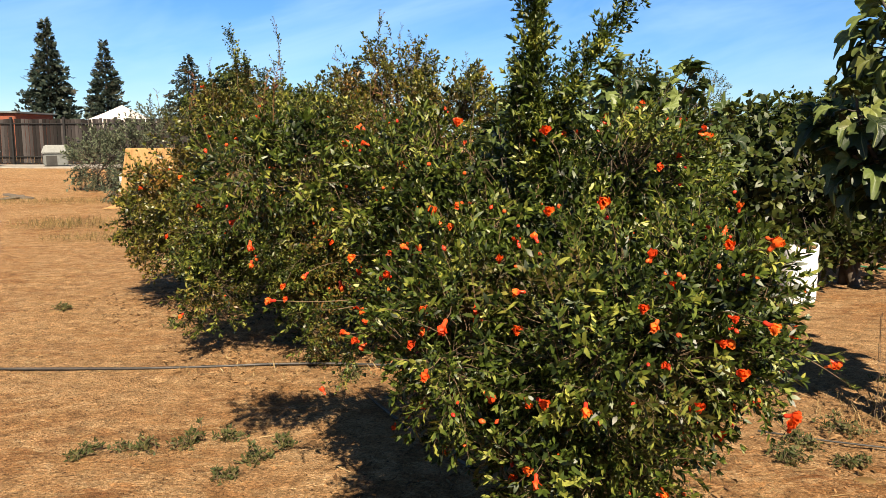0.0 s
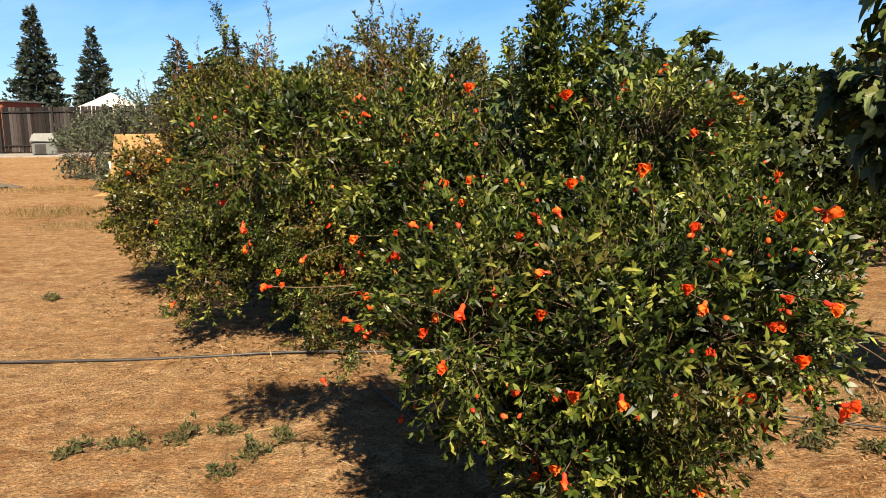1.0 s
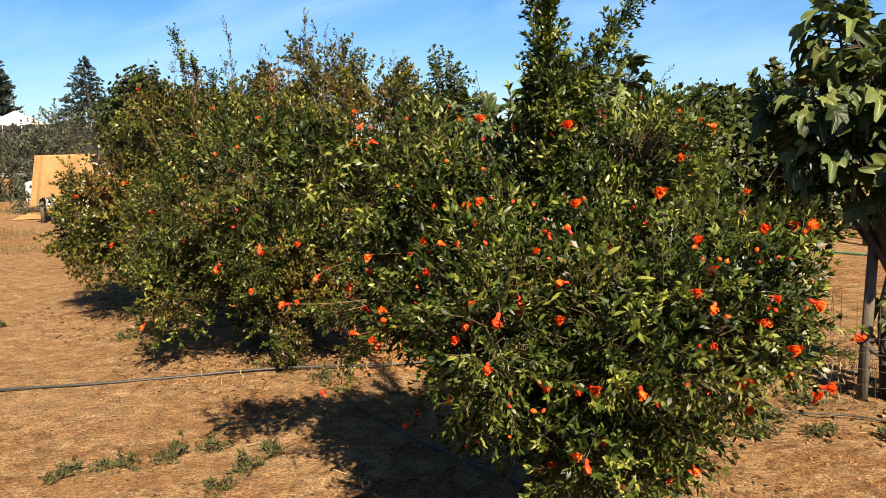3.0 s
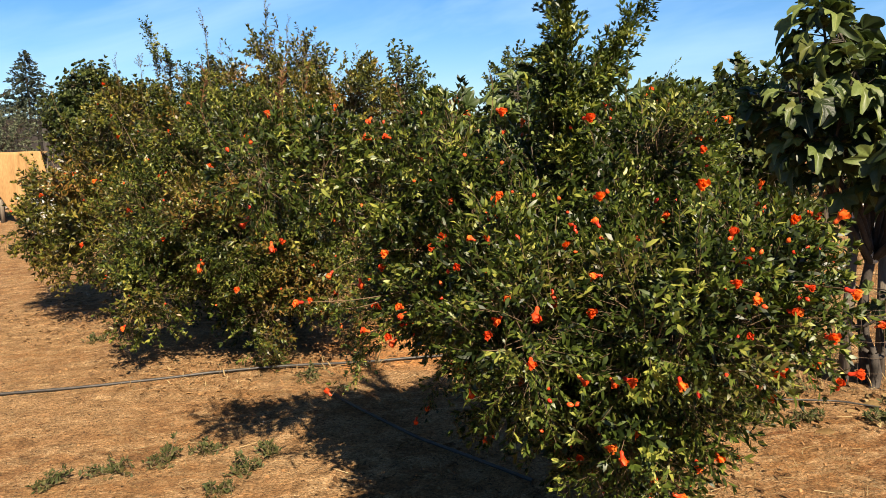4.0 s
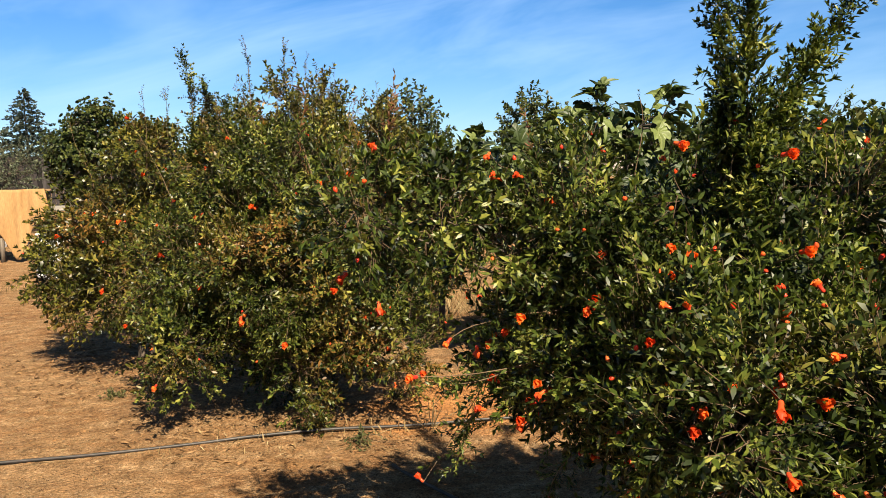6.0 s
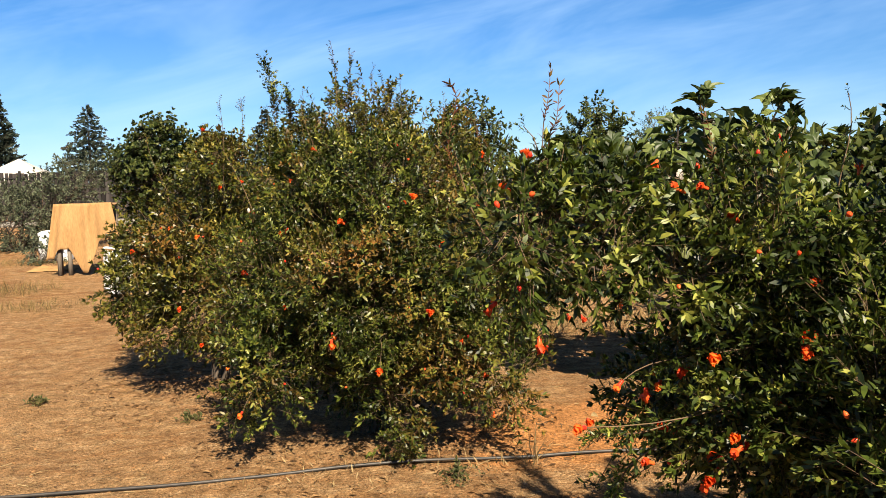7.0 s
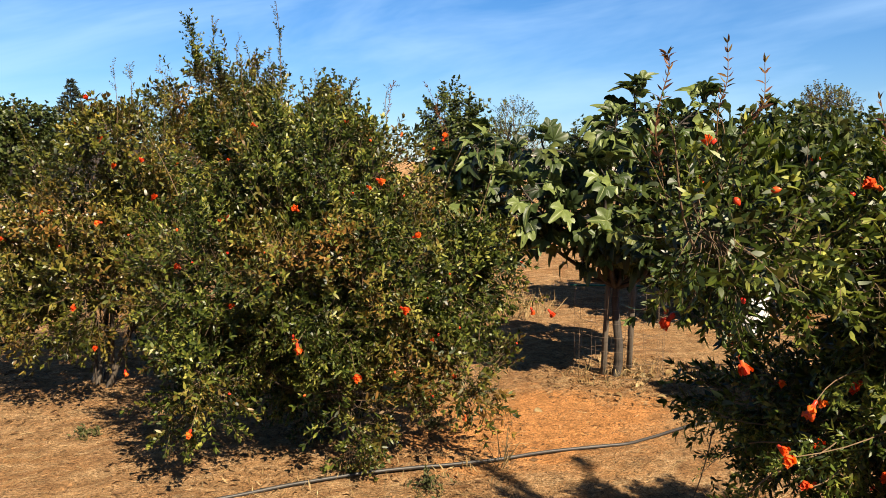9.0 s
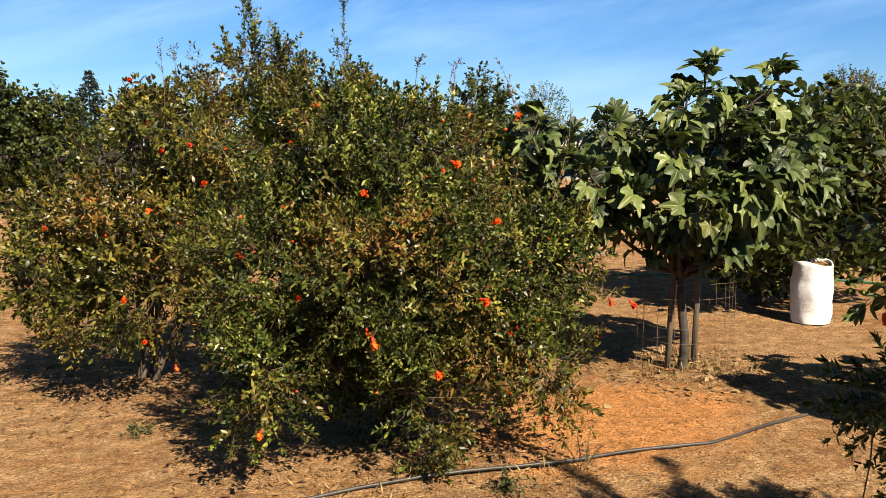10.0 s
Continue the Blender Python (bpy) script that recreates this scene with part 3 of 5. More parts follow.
BLOBS_A = [(-0.14, 3.44, 0.90, 0.17, 0.18, 0.17), (0.04, 2.24, 1.04, 0.16, 0.18, 0.17), (0.34, 3.26, 0.85, 0.38, 0.22, 0.38), (0.40, 2.88, 1.08, 0.62, 0.58, 0.46), (-0.09, 3.00, 1.05, 0.22, 0.29, 0.30), (0.79, 2.60, 1.00, 0.26, 0.38, 0.35), (0.70, 2.92, 1.36, 0.34, 0.30, 0.28), (-0.30, 2.97, 1.36, 0.24, 0.20, 0.20), (-0.05, 2.92, 1.44, 0.26, 0.22, 0.22), (-0.52, 2.95, 1.46, 0.20, 0.17, 0.15), (-0.72, 2.93, 1.48, 0.18, 0.15, 0.14),
           (0.38, 2.38, 0.86, 0.36, 0.24, 0.30), (0.42, 2.58, 0.62, 0.38, 0.36, 0.24), (0.12, 2.75, 0.75, 0.20, 0.25, 0.28), (0.30, 2.80, 1.34, 0.32, 0.34, 0.18), (0.72, 2.20, 1.08, 0.24, 0.25, 0.27), (0.05, 2.42, 1.05, 0.22, 0.28, 0.28), (0.44, 2.14, 1.04, 0.32, 0.26, 0.30), (0.02, 2.22, 0.98, 0.20, 0.21, 0.24), (0.40, 2.26, 0.68, 0.32, 0.24, 0.26), (0.54, 2.62, 1.54, 0.22, 0.18, 0.16), (0.58, 2.60, 1.52, 0.17, 0.14, 0.13), (0.62, 2.66, 1.42, 0.18, 0.16, 0.14), (0.18, 2.68, 1.53, 0.16, 0.16, 0.15), (0.05, 3.40, 0.80, 0.20, 0.17, 0.25), (-0.10, 3.24, 0.98, 0.17, 0.16, 0.20)]
SHOOTS_A = [((0.30, 2.64, 1.45), (0.28, 2.88, 2.36), 6.0), ((0.30, 2.60, 1.40), (0.24, 2.53, 2.34), 6.0), ((0.34, 2.60, 1.58), (0.59, 2.59, 2.06), 5.0), ((0.57, 2.59, 2.02), (0.84, 2.60, 2.45), 4.2), ((0.62, 2.95, 1.48), (0.64, 2.93, 1.86), 2.8), ((0.78, 2.95, 1.42), (0.82, 2.95, 1.80), 2.6), ((0.92, 2.92, 1.28), (0.98, 2.90, 1.62), 2.2), ((0.72, 2.85, 1.4), (0.71, 2.82, 1.72), 2.6), ((0.32, 2.62, 1.35), (0.40, 2.60, 1.84), 4.0), ((0.30, 2.62, 1.35), (0.26, 2.66, 1.86), 4.0),
            ((-0.70, 2.95, 1.45), (-0.72, 2.95, 1.74), 1.5), ((-0.82, 2.86, 1.45), (-0.93, 2.83, 1.72), 1.5), ((-0.60, 3.0, 1.45), (-0.60, 3.0, 1.7), 1.4), ((0.0, 3.1, 1.4), (-0.04, 3.1, 1.72), 0.8), ((1.0, 2.4, 0.95), (1.30, 2.45, 0.80), 1.0), ((0.9, 2.7, 0.8), (1.22, 2.7, 0.55), 1.0),
            ((0.70, 2.8, 1.35), (0.78, 2.75, 1.68), 0.9), ((-0.30, 3.1, 0.85), (-0.49, 3.30, 0.52), 2.6), ((-0.03, 3.0, 0.85), (-0.165, 3.0, 0.52), 2.6), ((0.12, 2.9, 1.45), (0.08, 2.85, 1.8), 0.9), ((-0.15, 2.95, 1.02), (-0.56, 2.88, 0.97), 2.4), ((-0.2, 3.05, 0.92), (-0.50, 3.22, 0.80), 1.8), ((-0.2, 3.0, 1.15), (-0.54, 3.05, 1.20), 1.0), ((-0.15, 3.1, 0.85), (-0.42, 3.30, 0.64), 1.8), ((-0.15, 3.1, 0.95), (-0.36, 3.40, 0.92), 1.8)]
YOUNG_A = [((-0.90, 2.86, 1.60), (-0.916, 2.84, 1.86)), ((-0.66, 3.0, 1.58), (-0.63, 3.02, 1.92)), ((-0.67, 2.92, 1.60), (-0.645, 2.885, 1.86)), ((-0.18, 2.95, 1.58), (-0.25, 2.95, 1.80)), ((0.02, 3.05, 1.50), (-0.03, 3.02, 1.72))]
YOUNG_B = [((-0.32, 5.7, 1.70), (-0.44, 5.7, 2.08)), ((-0.30, 5.72, 1.70), (-0.36, 5.72, 2.00)), ((-0.55, 6.1, 1.9), (-0.5, 6.1, 2.12))]
BLOBS_B = [(-0.95, 6.00, 1.08, 0.75, 0.72, 0.62), (-1.62, 5.85, 0.98, 0.32, 0.40, 0.40), (-1.64, 5.58, 0.57, 0.27, 0.21, 0.36), (-1.64, 5.62, 0.60, 0.20, 0.16, 0.30), (-0.96, 5.44, 0.42, 0.20, 0.20, 0.38), (-0.60, 5.42, 0.62, 0.22, 0.20, 0.26), (-0.14, 5.68, 1.06, 0.20, 0.26, 0.20),
           (-0.42, 5.65, 0.98, 0.38, 0.40, 0.38), (-0.95, 6.0, 1.60, 0.56, 0.50, 0.26), (-0.95, 5.42, 0.98, 0.58, 0.26, 0.38), (-1.38, 6.1, 1.66, 0.32, 0.32, 0.30), (-0.33, 5.34, 0.54, 0.20, 0.18, 0.29), (-1.15, 5.66, 0.80, 0.40, 0.26, 0.24), (-1.05, 6.05, 0.55, 0.55, 0.35, 0.40)]
SHOOTS_B = [((-0.15, 5.6, 0.98), (0.10, 5.45, 0.82), 1.3), ((-0.12, 5.65, 1.1), (0.10, 5.62, 1.12), 1.2), ((-1.15, 5.9, 1.7), (-1.22, 5.82, 2.46), 1.3), ((-1.2, 5.9, 1.7), (-1.24, 5.86, 2.12), 2.2), ((-0.85, 6.0, 1.7), (-0.8, 5.9, 2.08), 0.9), ((-1.55, 6.1, 1.6), (-1.64, 6.2, 2.38), 3.2), ((-1.48, 6.1, 1.6), (-1.50, 6.1, 2.18), 3.2), ((-1.42, 6.1, 1.6), (-1.38, 6.1, 2.08), 3.1),
            ((-0.6, 6.1, 1.7), (-0.5, 6.1, 2.08), 0.8), ((-0.15, 5.7, 1.2), (-0.02, 5.7, 1.85), 0.7), ((-1.3, 5.9, 1.7), (-1.4, 5.85, 2.1), 0.9), ((-0.25, 5.75, 1.3), (-0.2, 5.7, 1.75), 0.8), ((-1.7, 6.0, 1.3), (-1.95, 6.0, 1.95), 0.7)]
BLOBS_C = [(-2.25, 7.70, 1.05, 0.78, 0.74, 0.66), (-2.80, 7.65, 0.90, 0.32, 0.42, 0.42), (-2.1, 7.7, 1.66, 0.54, 0.46, 0.32), (-2.2, 7.05, 0.85, 0.50, 0.32, 0.42), (-1.75, 7.6, 1.2, 0.42, 0.5, 0.5), (-2.22, 7.30, 0.68, 0.62, 0.42, 0.34), (-2.70, 7.45, 0.80, 0.34, 0.36, 0.32)]
SHOOTS_C = [((-2.1, 7.3, 1.6), (-2.08, 7.17, 2.25), 0.9), ((-2.2, 7.7, 1.7), (-2.27, 7.7, 2.05), 0.6), ((-2.0, 7.8, 1.7), (-2.0, 7.8, 2.35), 0.9), ((-2.6, 7.7, 1.5), (-2.75, 7.7, 2.05), 0.8), ((-1.8, 7.7, 1.7), (-1.75, 7.7, 2.3), 0.9)]
BLOBS_D = [(-0.55, 13.5, 1.75, 1.30, 1.25, 1.15), (-0.85, 13.5, 2.70, 0.75, 0.75, 0.50), (-1.6, 13.3, 1.6, 0.75, 0.85, 0.95), (0.35, 13.3, 1.7, 0.65, 0.8, 0.9), (-0.1, 13.4, 2.5, 0.6, 0.6, 0.4)]
SHOOTS_D = [((-1.0, 13.4, 2.9), (-1.04, 13.4, 3.65), 1.0), ((-1.7, 13.4, 2.2), (-1.75, 13.3, 3.0), 0.6), ((-0.3, 13.4, 2.6), (-0.25, 13.3, 3.2), 0.7), ((0.3, 13.4, 2.4), (0.4, 13.3, 2.95), 0.6), ((-0.7, 13.4, 2.9), (-0.65, 13.4, 3.4), 0.8)]

bush_a, pts_a, ways_a = pomegranate("pomegranate_bush", (0.42, 2.88), "flowering pomegranate bush with glossy green leaves and orange blooms", BLOBS_A, SHOOTS_A, FINE_SPRIGS, 7000, POM_LEAF, 21, young=YOUNG_A)
bush_b, pts_b, ways_b = pomegranate("pomegranate_bush", (-0.95, 6.0), "broad pomegranate bush with bronze-tinged leaves reaching the ground", BLOBS_B, SHOOTS_B, MID_SPRIGS, 6000, POM_LEAF_WARM, 22, stems=6, scale=1.12, young=YOUNG_B)
bush_c, pts_c, ways_c = pomegranate("pomegranate_bush", (-2.25, 7.70), "pomegranate bush with yellowing bronze leaves and few blooms", BLOBS_C, SHOOTS_C, FAR_SPRIGS, 2400, POM_LEAF_GOLD, 23)
bush_d, pts_d, ways_d = pomegranate("pomegranate_tree", (-0.55, 13.5), "tall domed pomegranate tree rising over the bushes", BLOBS_D, SHOOTS_D, FAR_SPRIGS, 1400, POM_LEAF_GOLD, 24, stems=6, scale=1.7)


# ---- figs ----
def fig_leaf_mesh(seed):
    """A five-lobed fig leaf, its stalk at the origin, blade along +y, face to +z, about 0.2 m long."""
    r = np.random.default_rng(seed)
    lobes = [(0, 1.0), (48, 0.88), (-48, 0.88), (100, 0.66), (-100, 0.66)]
    n = 44
    ang = np.linspace(-170, 170, n)
    rad = np.full(n, 0.34)
    for a, s in lobes:
        rad = np.maximum(rad, s * r.uniform(0.92, 1.08) * np.exp(-(np.abs(ang - a) / 25.0) ** 2.4))
    rad = np.maximum(rad, 0.60 * (np.abs(ang) < 128)) * 0.135
    rad = np.convolve(np.pad(rad, 1, mode="edge"), [0.2, 0.6, 0.2], mode="valid")
    a = np.radians(ang)
    rings = []
    for k in (0.0, 0.5, 1.0):
        x, y = np.sin(a) * rad * k, np.cos(a) * rad * k + 0.02
        z = -3.8 * (rad * k) ** 2 * (1 + 0.5 * np.cos(a * 2)) + 0.42 * np.abs(x) - 2.4 * np.maximum(y - 0.05, 0) ** 2 + 0.012 * np.abs(np.sin(a * 4.2)) * k + r.normal(0, 0.0028, n) * k
        rings.append(np.stack([x, y, z], 1))
    v = np.concatenate(rings)
    q = [(i + n * g, i + 1 + n * g, i + 1 + n * (g + 1), i + n * (g + 1)) for g in (0, 1) for i in range(n - 1)]
    # the stalk, back from the blade
    sv, sq = tube([(0, 0.02, 0), (0, -0.02, -0.004), (0, -0.06, -0.02)], [0.0018, 0.002, 0.0025], 4)
    q = np.concatenate([np.array(q), sq + len(v)])
    v = np.concatenate([v, sv])
    v[:, 1] += 0.06
    v[:, 2] += 0.02
    ob = link_mesh("leaf", v, q, FIG_LEAF)
    me = ob.data
    bpy.data.objects.remove(ob)
    return me, (v, q)


FIG_LEAVES, FIG_SHAPES = zip(*[fig_leaf_mesh(s) for s in (31, 32, 33, 34)])


def fig_tree(base, label, limbs, seed, count, big=1.0, trunk_mat=FIG_BARK):
    """A staked fig in a wire cage: forked trunk, limbs that end in rosettes of large lobed leaves."""
    r = np.random.default_rng(seed)
    root = thing("fig_tree", (base[0], base[1], 0), label, "fig tree", "fig trees in the orchard")
    o = np.array([base[0], base[1], 0.0])
    wood, spots = [], []
    fork = np.array([0.0, 0.0, 0.33 * max(t[2] for t in limbs)])
    wood.append(tube(bent((0, 0, -0.05), fork, 6, 0.02, 0, r), np.linspace(0.036, 0.028, 6), 8))
    for tip in limbs:
        tip = np.array(tip) - o
        line = bent(fork + r.normal(0, 0.012, 3), tip, 11, 0.07, 0.0, r)
        wood.append(tube(line, np.linspace(0.019, 0.006, 11), 7))
        share = max(6, count // len(limbs))
        t = np.clip(1 - np.abs(r.normal(0, 0.22, share)), 0.5, 1) * 10
        i = np.minimum(t.astype(int), 9)
        pos = line[i] + (line[i + 1] - line[i]) * (t - i)[:, None]
        axis = line[-1] - line[-3]; axis /= np.linalg.norm(axis)
        for k in range(share):
            phi = r.uniform(0, 6.28)
            out = np.array([math.cos(phi), math.sin(phi), 0.0])
            up = 0.75 if t[k] > 9.3 else r.uniform(-0.45, 0.35)
            d = out + np.array([0, 0, up]) + axis * 0.25
            d /= np.linalg.norm(d)
            stalk = r.uniform(0.02, 0.16) * (0.4 if t[k] > 9.3 else 1)
            spots.append((pos[k] + d * stalk, d, t[k]))
            if stalk > 0.06:
                wood.append(tube(bent(pos[k], pos[k] + d * stalk, 4, 0.008, 0, r), [0.004, 0.0035, 0.003, 0.0025], 4))
    v, q = join(wood)
    link_mesh("trunk", v, q, trunk_mat, root, "grey forked trunk and limbs")
    rest = []
    for n, (pos, d, t) in enumerate(spots):
        # the blade hangs: along the stalk's way but drooping, its face up and outwards
        y = Vector(d) + Vector((0, 0, -r.uniform(0.1, 0.95) if t < 9.3 else r.uniform(-0.2, 0.4)))
        y.normalize()
        z = Vector((0, 0, 1)) + Vector(d) * 0.35 + Vector(r.normal(0, 0.5, 3))
        x = y.cross(z).normalized()
        z = x.cross(y)
        m = Matrix((x, y, z)).transposed().to_4x4()
        s = r.uniform(0.75, 1.25) * big * (0.75 if t > 9.5 else 1)
        if n % max(1, math.ceil(len(spots) / 290)) == 0:
            shared("leaf", FIG_LEAVES[int(r.integers(4))], Matrix.Translation(pos) @ m @ Matrix.Diagonal((s, s, s, 1)), root)
        else:
            fv, fq = FIG_SHAPES[int(r.integers(4))]
            rest.append((fv * s @ np.array(m.to_3x3()).T + np.array(pos), fq))
    if rest:
        link_mesh("crown", *join(rest), FIG_LEAF_JOINED, root)["kind"] = "stuff"
    return root


def stake(at, height, lean, label, radius=0.022):
    bm = bmesh.new()
    bmesh.ops.create_cone(bm, cap_ends=True, segments=10, radius1=radius * 1.05, radius2=radius * 0.95, depth=height + 0.1, matrix=Matrix.Translation((0, 0, height / 2 - 0.05)))
    for v in bm.verts:
        v.co += Vector(rng.normal(0, radius * 0.06, 3))
    ob = part("tree_stake", bm, STAKE, smooth=True)
    ob.matrix_world = pose(*at, lean[1], lean[0], 0)
    return tagged(ob, label, "stake", "stakes beside the fig trees")


def wire_cage(at, radius, height, label, arc=360, rows=7, cols=16):
    """A ring of welded wire mesh that stands on the ground."""
    root = thing("wire_cage", at, label, "wire cage", "wire cages round the fig trees")
    r = np.random.default_rng(int(at[0] * 100))
    for i in range(cols):
        a = radians(arc * i / cols)
        x, y = radius * math.cos(a), radius * math.sin(a)
        v, q = tube(bent((x, y, 0), (x * 1.02, y * 1.02, height * r.uniform(0.94, 1.05)), 4, 0.008, 0, r), 0.0012, 4)
        link_mesh("upright_wire", v, q, WIRE, root)
    for k in range(rows):
        z = 0.04 + (height - 0.06) * k / (rows - 1)
        a = np.radians(np.linspace(0, arc, 33))
        v, q = tube(np.stack([radius * np.cos(a), radius * np.sin(a), np.full(33, z) + 0.006 * np.sin(a * 3)], 1), 0.0012, 4)
        link_mesh("ring_wire", v, q, WIRE, root)
    return root


FIG1 = (2.70, 4.15)
fig_one = fig_tree(FIG1, "young fig tree with large dark lobed leaves, staked", [(1.98, 3.85, 1.78), (2.07, 3.88, 2.26), (2.3, 4.0, 2.08), (2.6, 4.3, 2.0), (2.95, 4.1, 2.02), (3.25, 4.4, 1.85), (2.05, 4.4, 1.7), (2.9, 3.7, 1.65), (2.4, 3.65, 1.62), (2.55, 4.7, 1.8), (2.0, 3.9, 1.52), (3.3, 4.0, 1.6), (2.6, 3.75, 1.85), (2.2, 3.7, 1.85), (2.75, 3.9, 1.62), (3.1, 3.85, 1.85), (2.10, 3.85, 2.12), (2.78, 3.48, 1.62), (2.48, 3.45, 1.60), (3.05, 3.5, 1.66)], 41, 740, 0.76)
wash = np.random.default_rng(47)
link_mesh("painted_limb", *tube(bent((0.0, -0.03, 0.74), (-0.17, -0.06, 1.14), 7, 0.012, 0, wash), np.linspace(0.022, 0.016, 7), 9), WHITE_BARK, fig_one, "limb with flaking whitewash")
FIG2 = (1.40, 6.65)
fig_tree(FIG2, "fig tree with drooping large lobed leaves above bare trunk", [(1.15, 6.3, 1.95), (1.35, 6.4, 2.12), (1.75, 6.3, 1.95), (1.98, 6.4, 2.12), (0.75, 6.3, 1.35), (0.9, 6.9, 1.6), (1.9, 6.9, 1.6), (1.5, 6.05, 1.35), (1.1, 5.95, 1.25), (2.1, 6.2, 1.35), (0.72, 6.6, 1.8), (0.45, 6.5, 1.25), (2.2, 6.6, 1.5), (2.3, 6.3, 1.35), (2.3, 6.4, 1.78), (0.4, 6.35, 1.5), (1.5, 6.2, 1.7), (0.95, 6.2, 1.6), (1.75, 6.05, 1.6), (1.22, 6.42, 1.10), (1.58, 6.40, 1.06), (1.40, 6.30, 1.04), (1.05, 6.32, 1.14), (1.80, 6.40, 1.14), (1.46, 6.75, 1.05), (1.30, 6.20, 1.22)], 42, 1120, 0.76)
stake((2.54, 4.13, 0), 1.0, (1.5, 0), "round weathered wooden stake beside a fig trunk", 0.03)
stake((2.86, 4.22, 0), 0.95, (-1, 0), "dark round wooden stake beside a fig trunk", 0.03)
stake((1.33, 6.7, 0), 1.05, (2.5, 0), "round weathered wooden stake beside a fig trunk")
stake((1.6, 6.76, 0), 1.05, (2, 0), "round weathered wooden stake beside a fig trunk")
wire_cage((2.70, 4.15, 0), 0.30, 0.62, "rusty welded wire cage round the fig trunk")
wire_cage((1.45, 6.68, 0), 0.34, 0.68, "rusty welded wire cage round the fig trunk")

fig_tree((0.36, 7.75), "low fig tree with broad drooping leaves behind the bushes", [(0.35, 7.5, 1.3), (0.6, 7.4, 1.75), (0.9, 7.5, 1.7), (0.5, 7.9, 1.6), (0.3, 7.4, 1.0), (0.8, 7.3, 1.2), (0.75, 7.8, 1.9)], 43, 260, 0.8)
fig_tree((2.66, 4.04), "low leafy fig sprout at the foot of a trunk", [(2.72, 3.98, 0.62), (2.68, 3.96, 0.48), (2.76, 4.0, 0.52)], 44, 18, 0.6)


# ---- other trees ----
BROAD_SPRIGS = sprig_set(13, 6, length=0.34, pairs=5, leaf=0.12, width=0.052, rows=2, spread=(40, 100), slim=True)
FAR_BROAD = sprig_set(14, 6, length=0.34, pairs=5, leaf=0.13, width=0.085, rows=2, spread=(40, 95), slim=True)
GREY_SPRIGS = sprig_set(15, 6, length=0.45, pairs=8, leaf=0.10, width=0.034, rows=2, slim=True)


def leafy_tree(name, base, label, blobs, sprigs, count, leaf_mat, seed, stems=4, girth=0.06, category="tree"):
    r = np.random.default_rng(seed)
    z0 = float(ground_height(np.array(base[0]), np.array(base[1])))
    root = thing(name, (base[0], base[1], z0), label, category)
    o = np.array([base[0], base[1], z0])
    p, w = crown_points(r, blobs, count, 0.5, 0.4)
    leaves, wood = [], []
    which = r.integers(0, len(sprigs), count)
    for k, (lv, st) in enumerate(sprigs):
        s = which == k
        ax = frame_of(w[s], r.uniform(0, 6.28, s.sum()))
        sz = r.uniform(0.75, 1.25, s.sum())
        leaves.append(stamp(lv, ax, p[s] - o, sz)); wood.append(stamp(st, ax, p[s] - o, sz))
    b = np.array(blobs, float)
    for s in range(stems):
        line = bent((r.normal(0, girth), r.normal(0, girth), -0.05), b[s % len(b), :3] - o + r.normal(0, 0.15, 3), 9, 0.12, 0.05, r)
        wood.append(tube(line, np.linspace(girth, girth * 0.35, 9), 7))
        near = np.argsort(np.linalg.norm(p - o - line[-1], axis=1))[:max(30, count // 3)]
        for e in r.choice(near, size=min(20, len(near)), replace=False):
            wood.append(tube(bent(line[int(r.integers(3, 9))], p[e] - o, 6, 0.08, 0.03, r), np.linspace(girth * 0.3, girth * 0.07, 6), 4))
    v, q = join(wood)
    link_mesh("trunk", v, q, BARK, root)
    v, q = join(leaves)
    link_mesh("crown", v, q, leaf_mat, root)["kind"] = "stuff"
    return root


leafy_tree("orchard_tree", (3.6, 8.4), "leafy orchard tree with narrow drooping leaves", [(3.6, 8.4, 1.0, 0.8, 0.8, 0.6), (3.4, 8.3, 1.35, 0.5, 0.5, 0.32)], BROAD_SPRIGS, 600, BROAD_LEAF, 51)
leafy_tree("orchard_tree", (7.6, 11.0), "dense dark orchard tree with drooping leaves", [(7.6, 11.0, 1.2, 1.2, 1.0, 0.8), (7.3, 10.8, 1.7, 0.8, 0.7, 0.4), (8.3, 11.2, 1.5, 0.8, 0.8, 0.7)], BROAD_SPRIGS, 750, BROAD_LEAF, 52)
leafy_tree("orchard_tree", (4.45, 8.4), "leafy orchard tree with narrow drooping leaves", [(4.45, 8.4, 1.15, 0.7, 0.7, 0.65), (4.5, 8.3, 1.6, 0.45, 0.45, 0.35)], BROAD_SPRIGS, 650, BROAD_LEAF, 65)
leafy_tree("orchard_tree", (4.8, 19.0), "upright leafy orchard tree far back", [(4.8, 19, 1.7, 0.9, 0.9, 1.1), (4.7, 19, 2.6, 0.5, 0.5, 0.6)], BROAD_SPRIGS, 600, BROAD_LEAF, 53)
leafy_tree("pomegranate_tree", (6.1, 18.8), "bronze-tinged pomegranate tree far back", [(6.1, 18.8, 1.6, 1.0, 0.9, 1.0), (6.2, 18.8, 2.5, 0.5, 0.5, 0.6)], FAR_SPRIGS, 900, POM_LEAF_WARM, 54)
leafy_tree("orchard_tree", (9.5, 20.5), "leafy orchard tree far back", [(9.5, 20.5, 1.4, 1.2, 1.0, 0.9), (9.3, 20.5, 1.9, 0.7, 0.7, 0.6)], BROAD_SPRIGS, 600, BROAD_LEAF, 60)
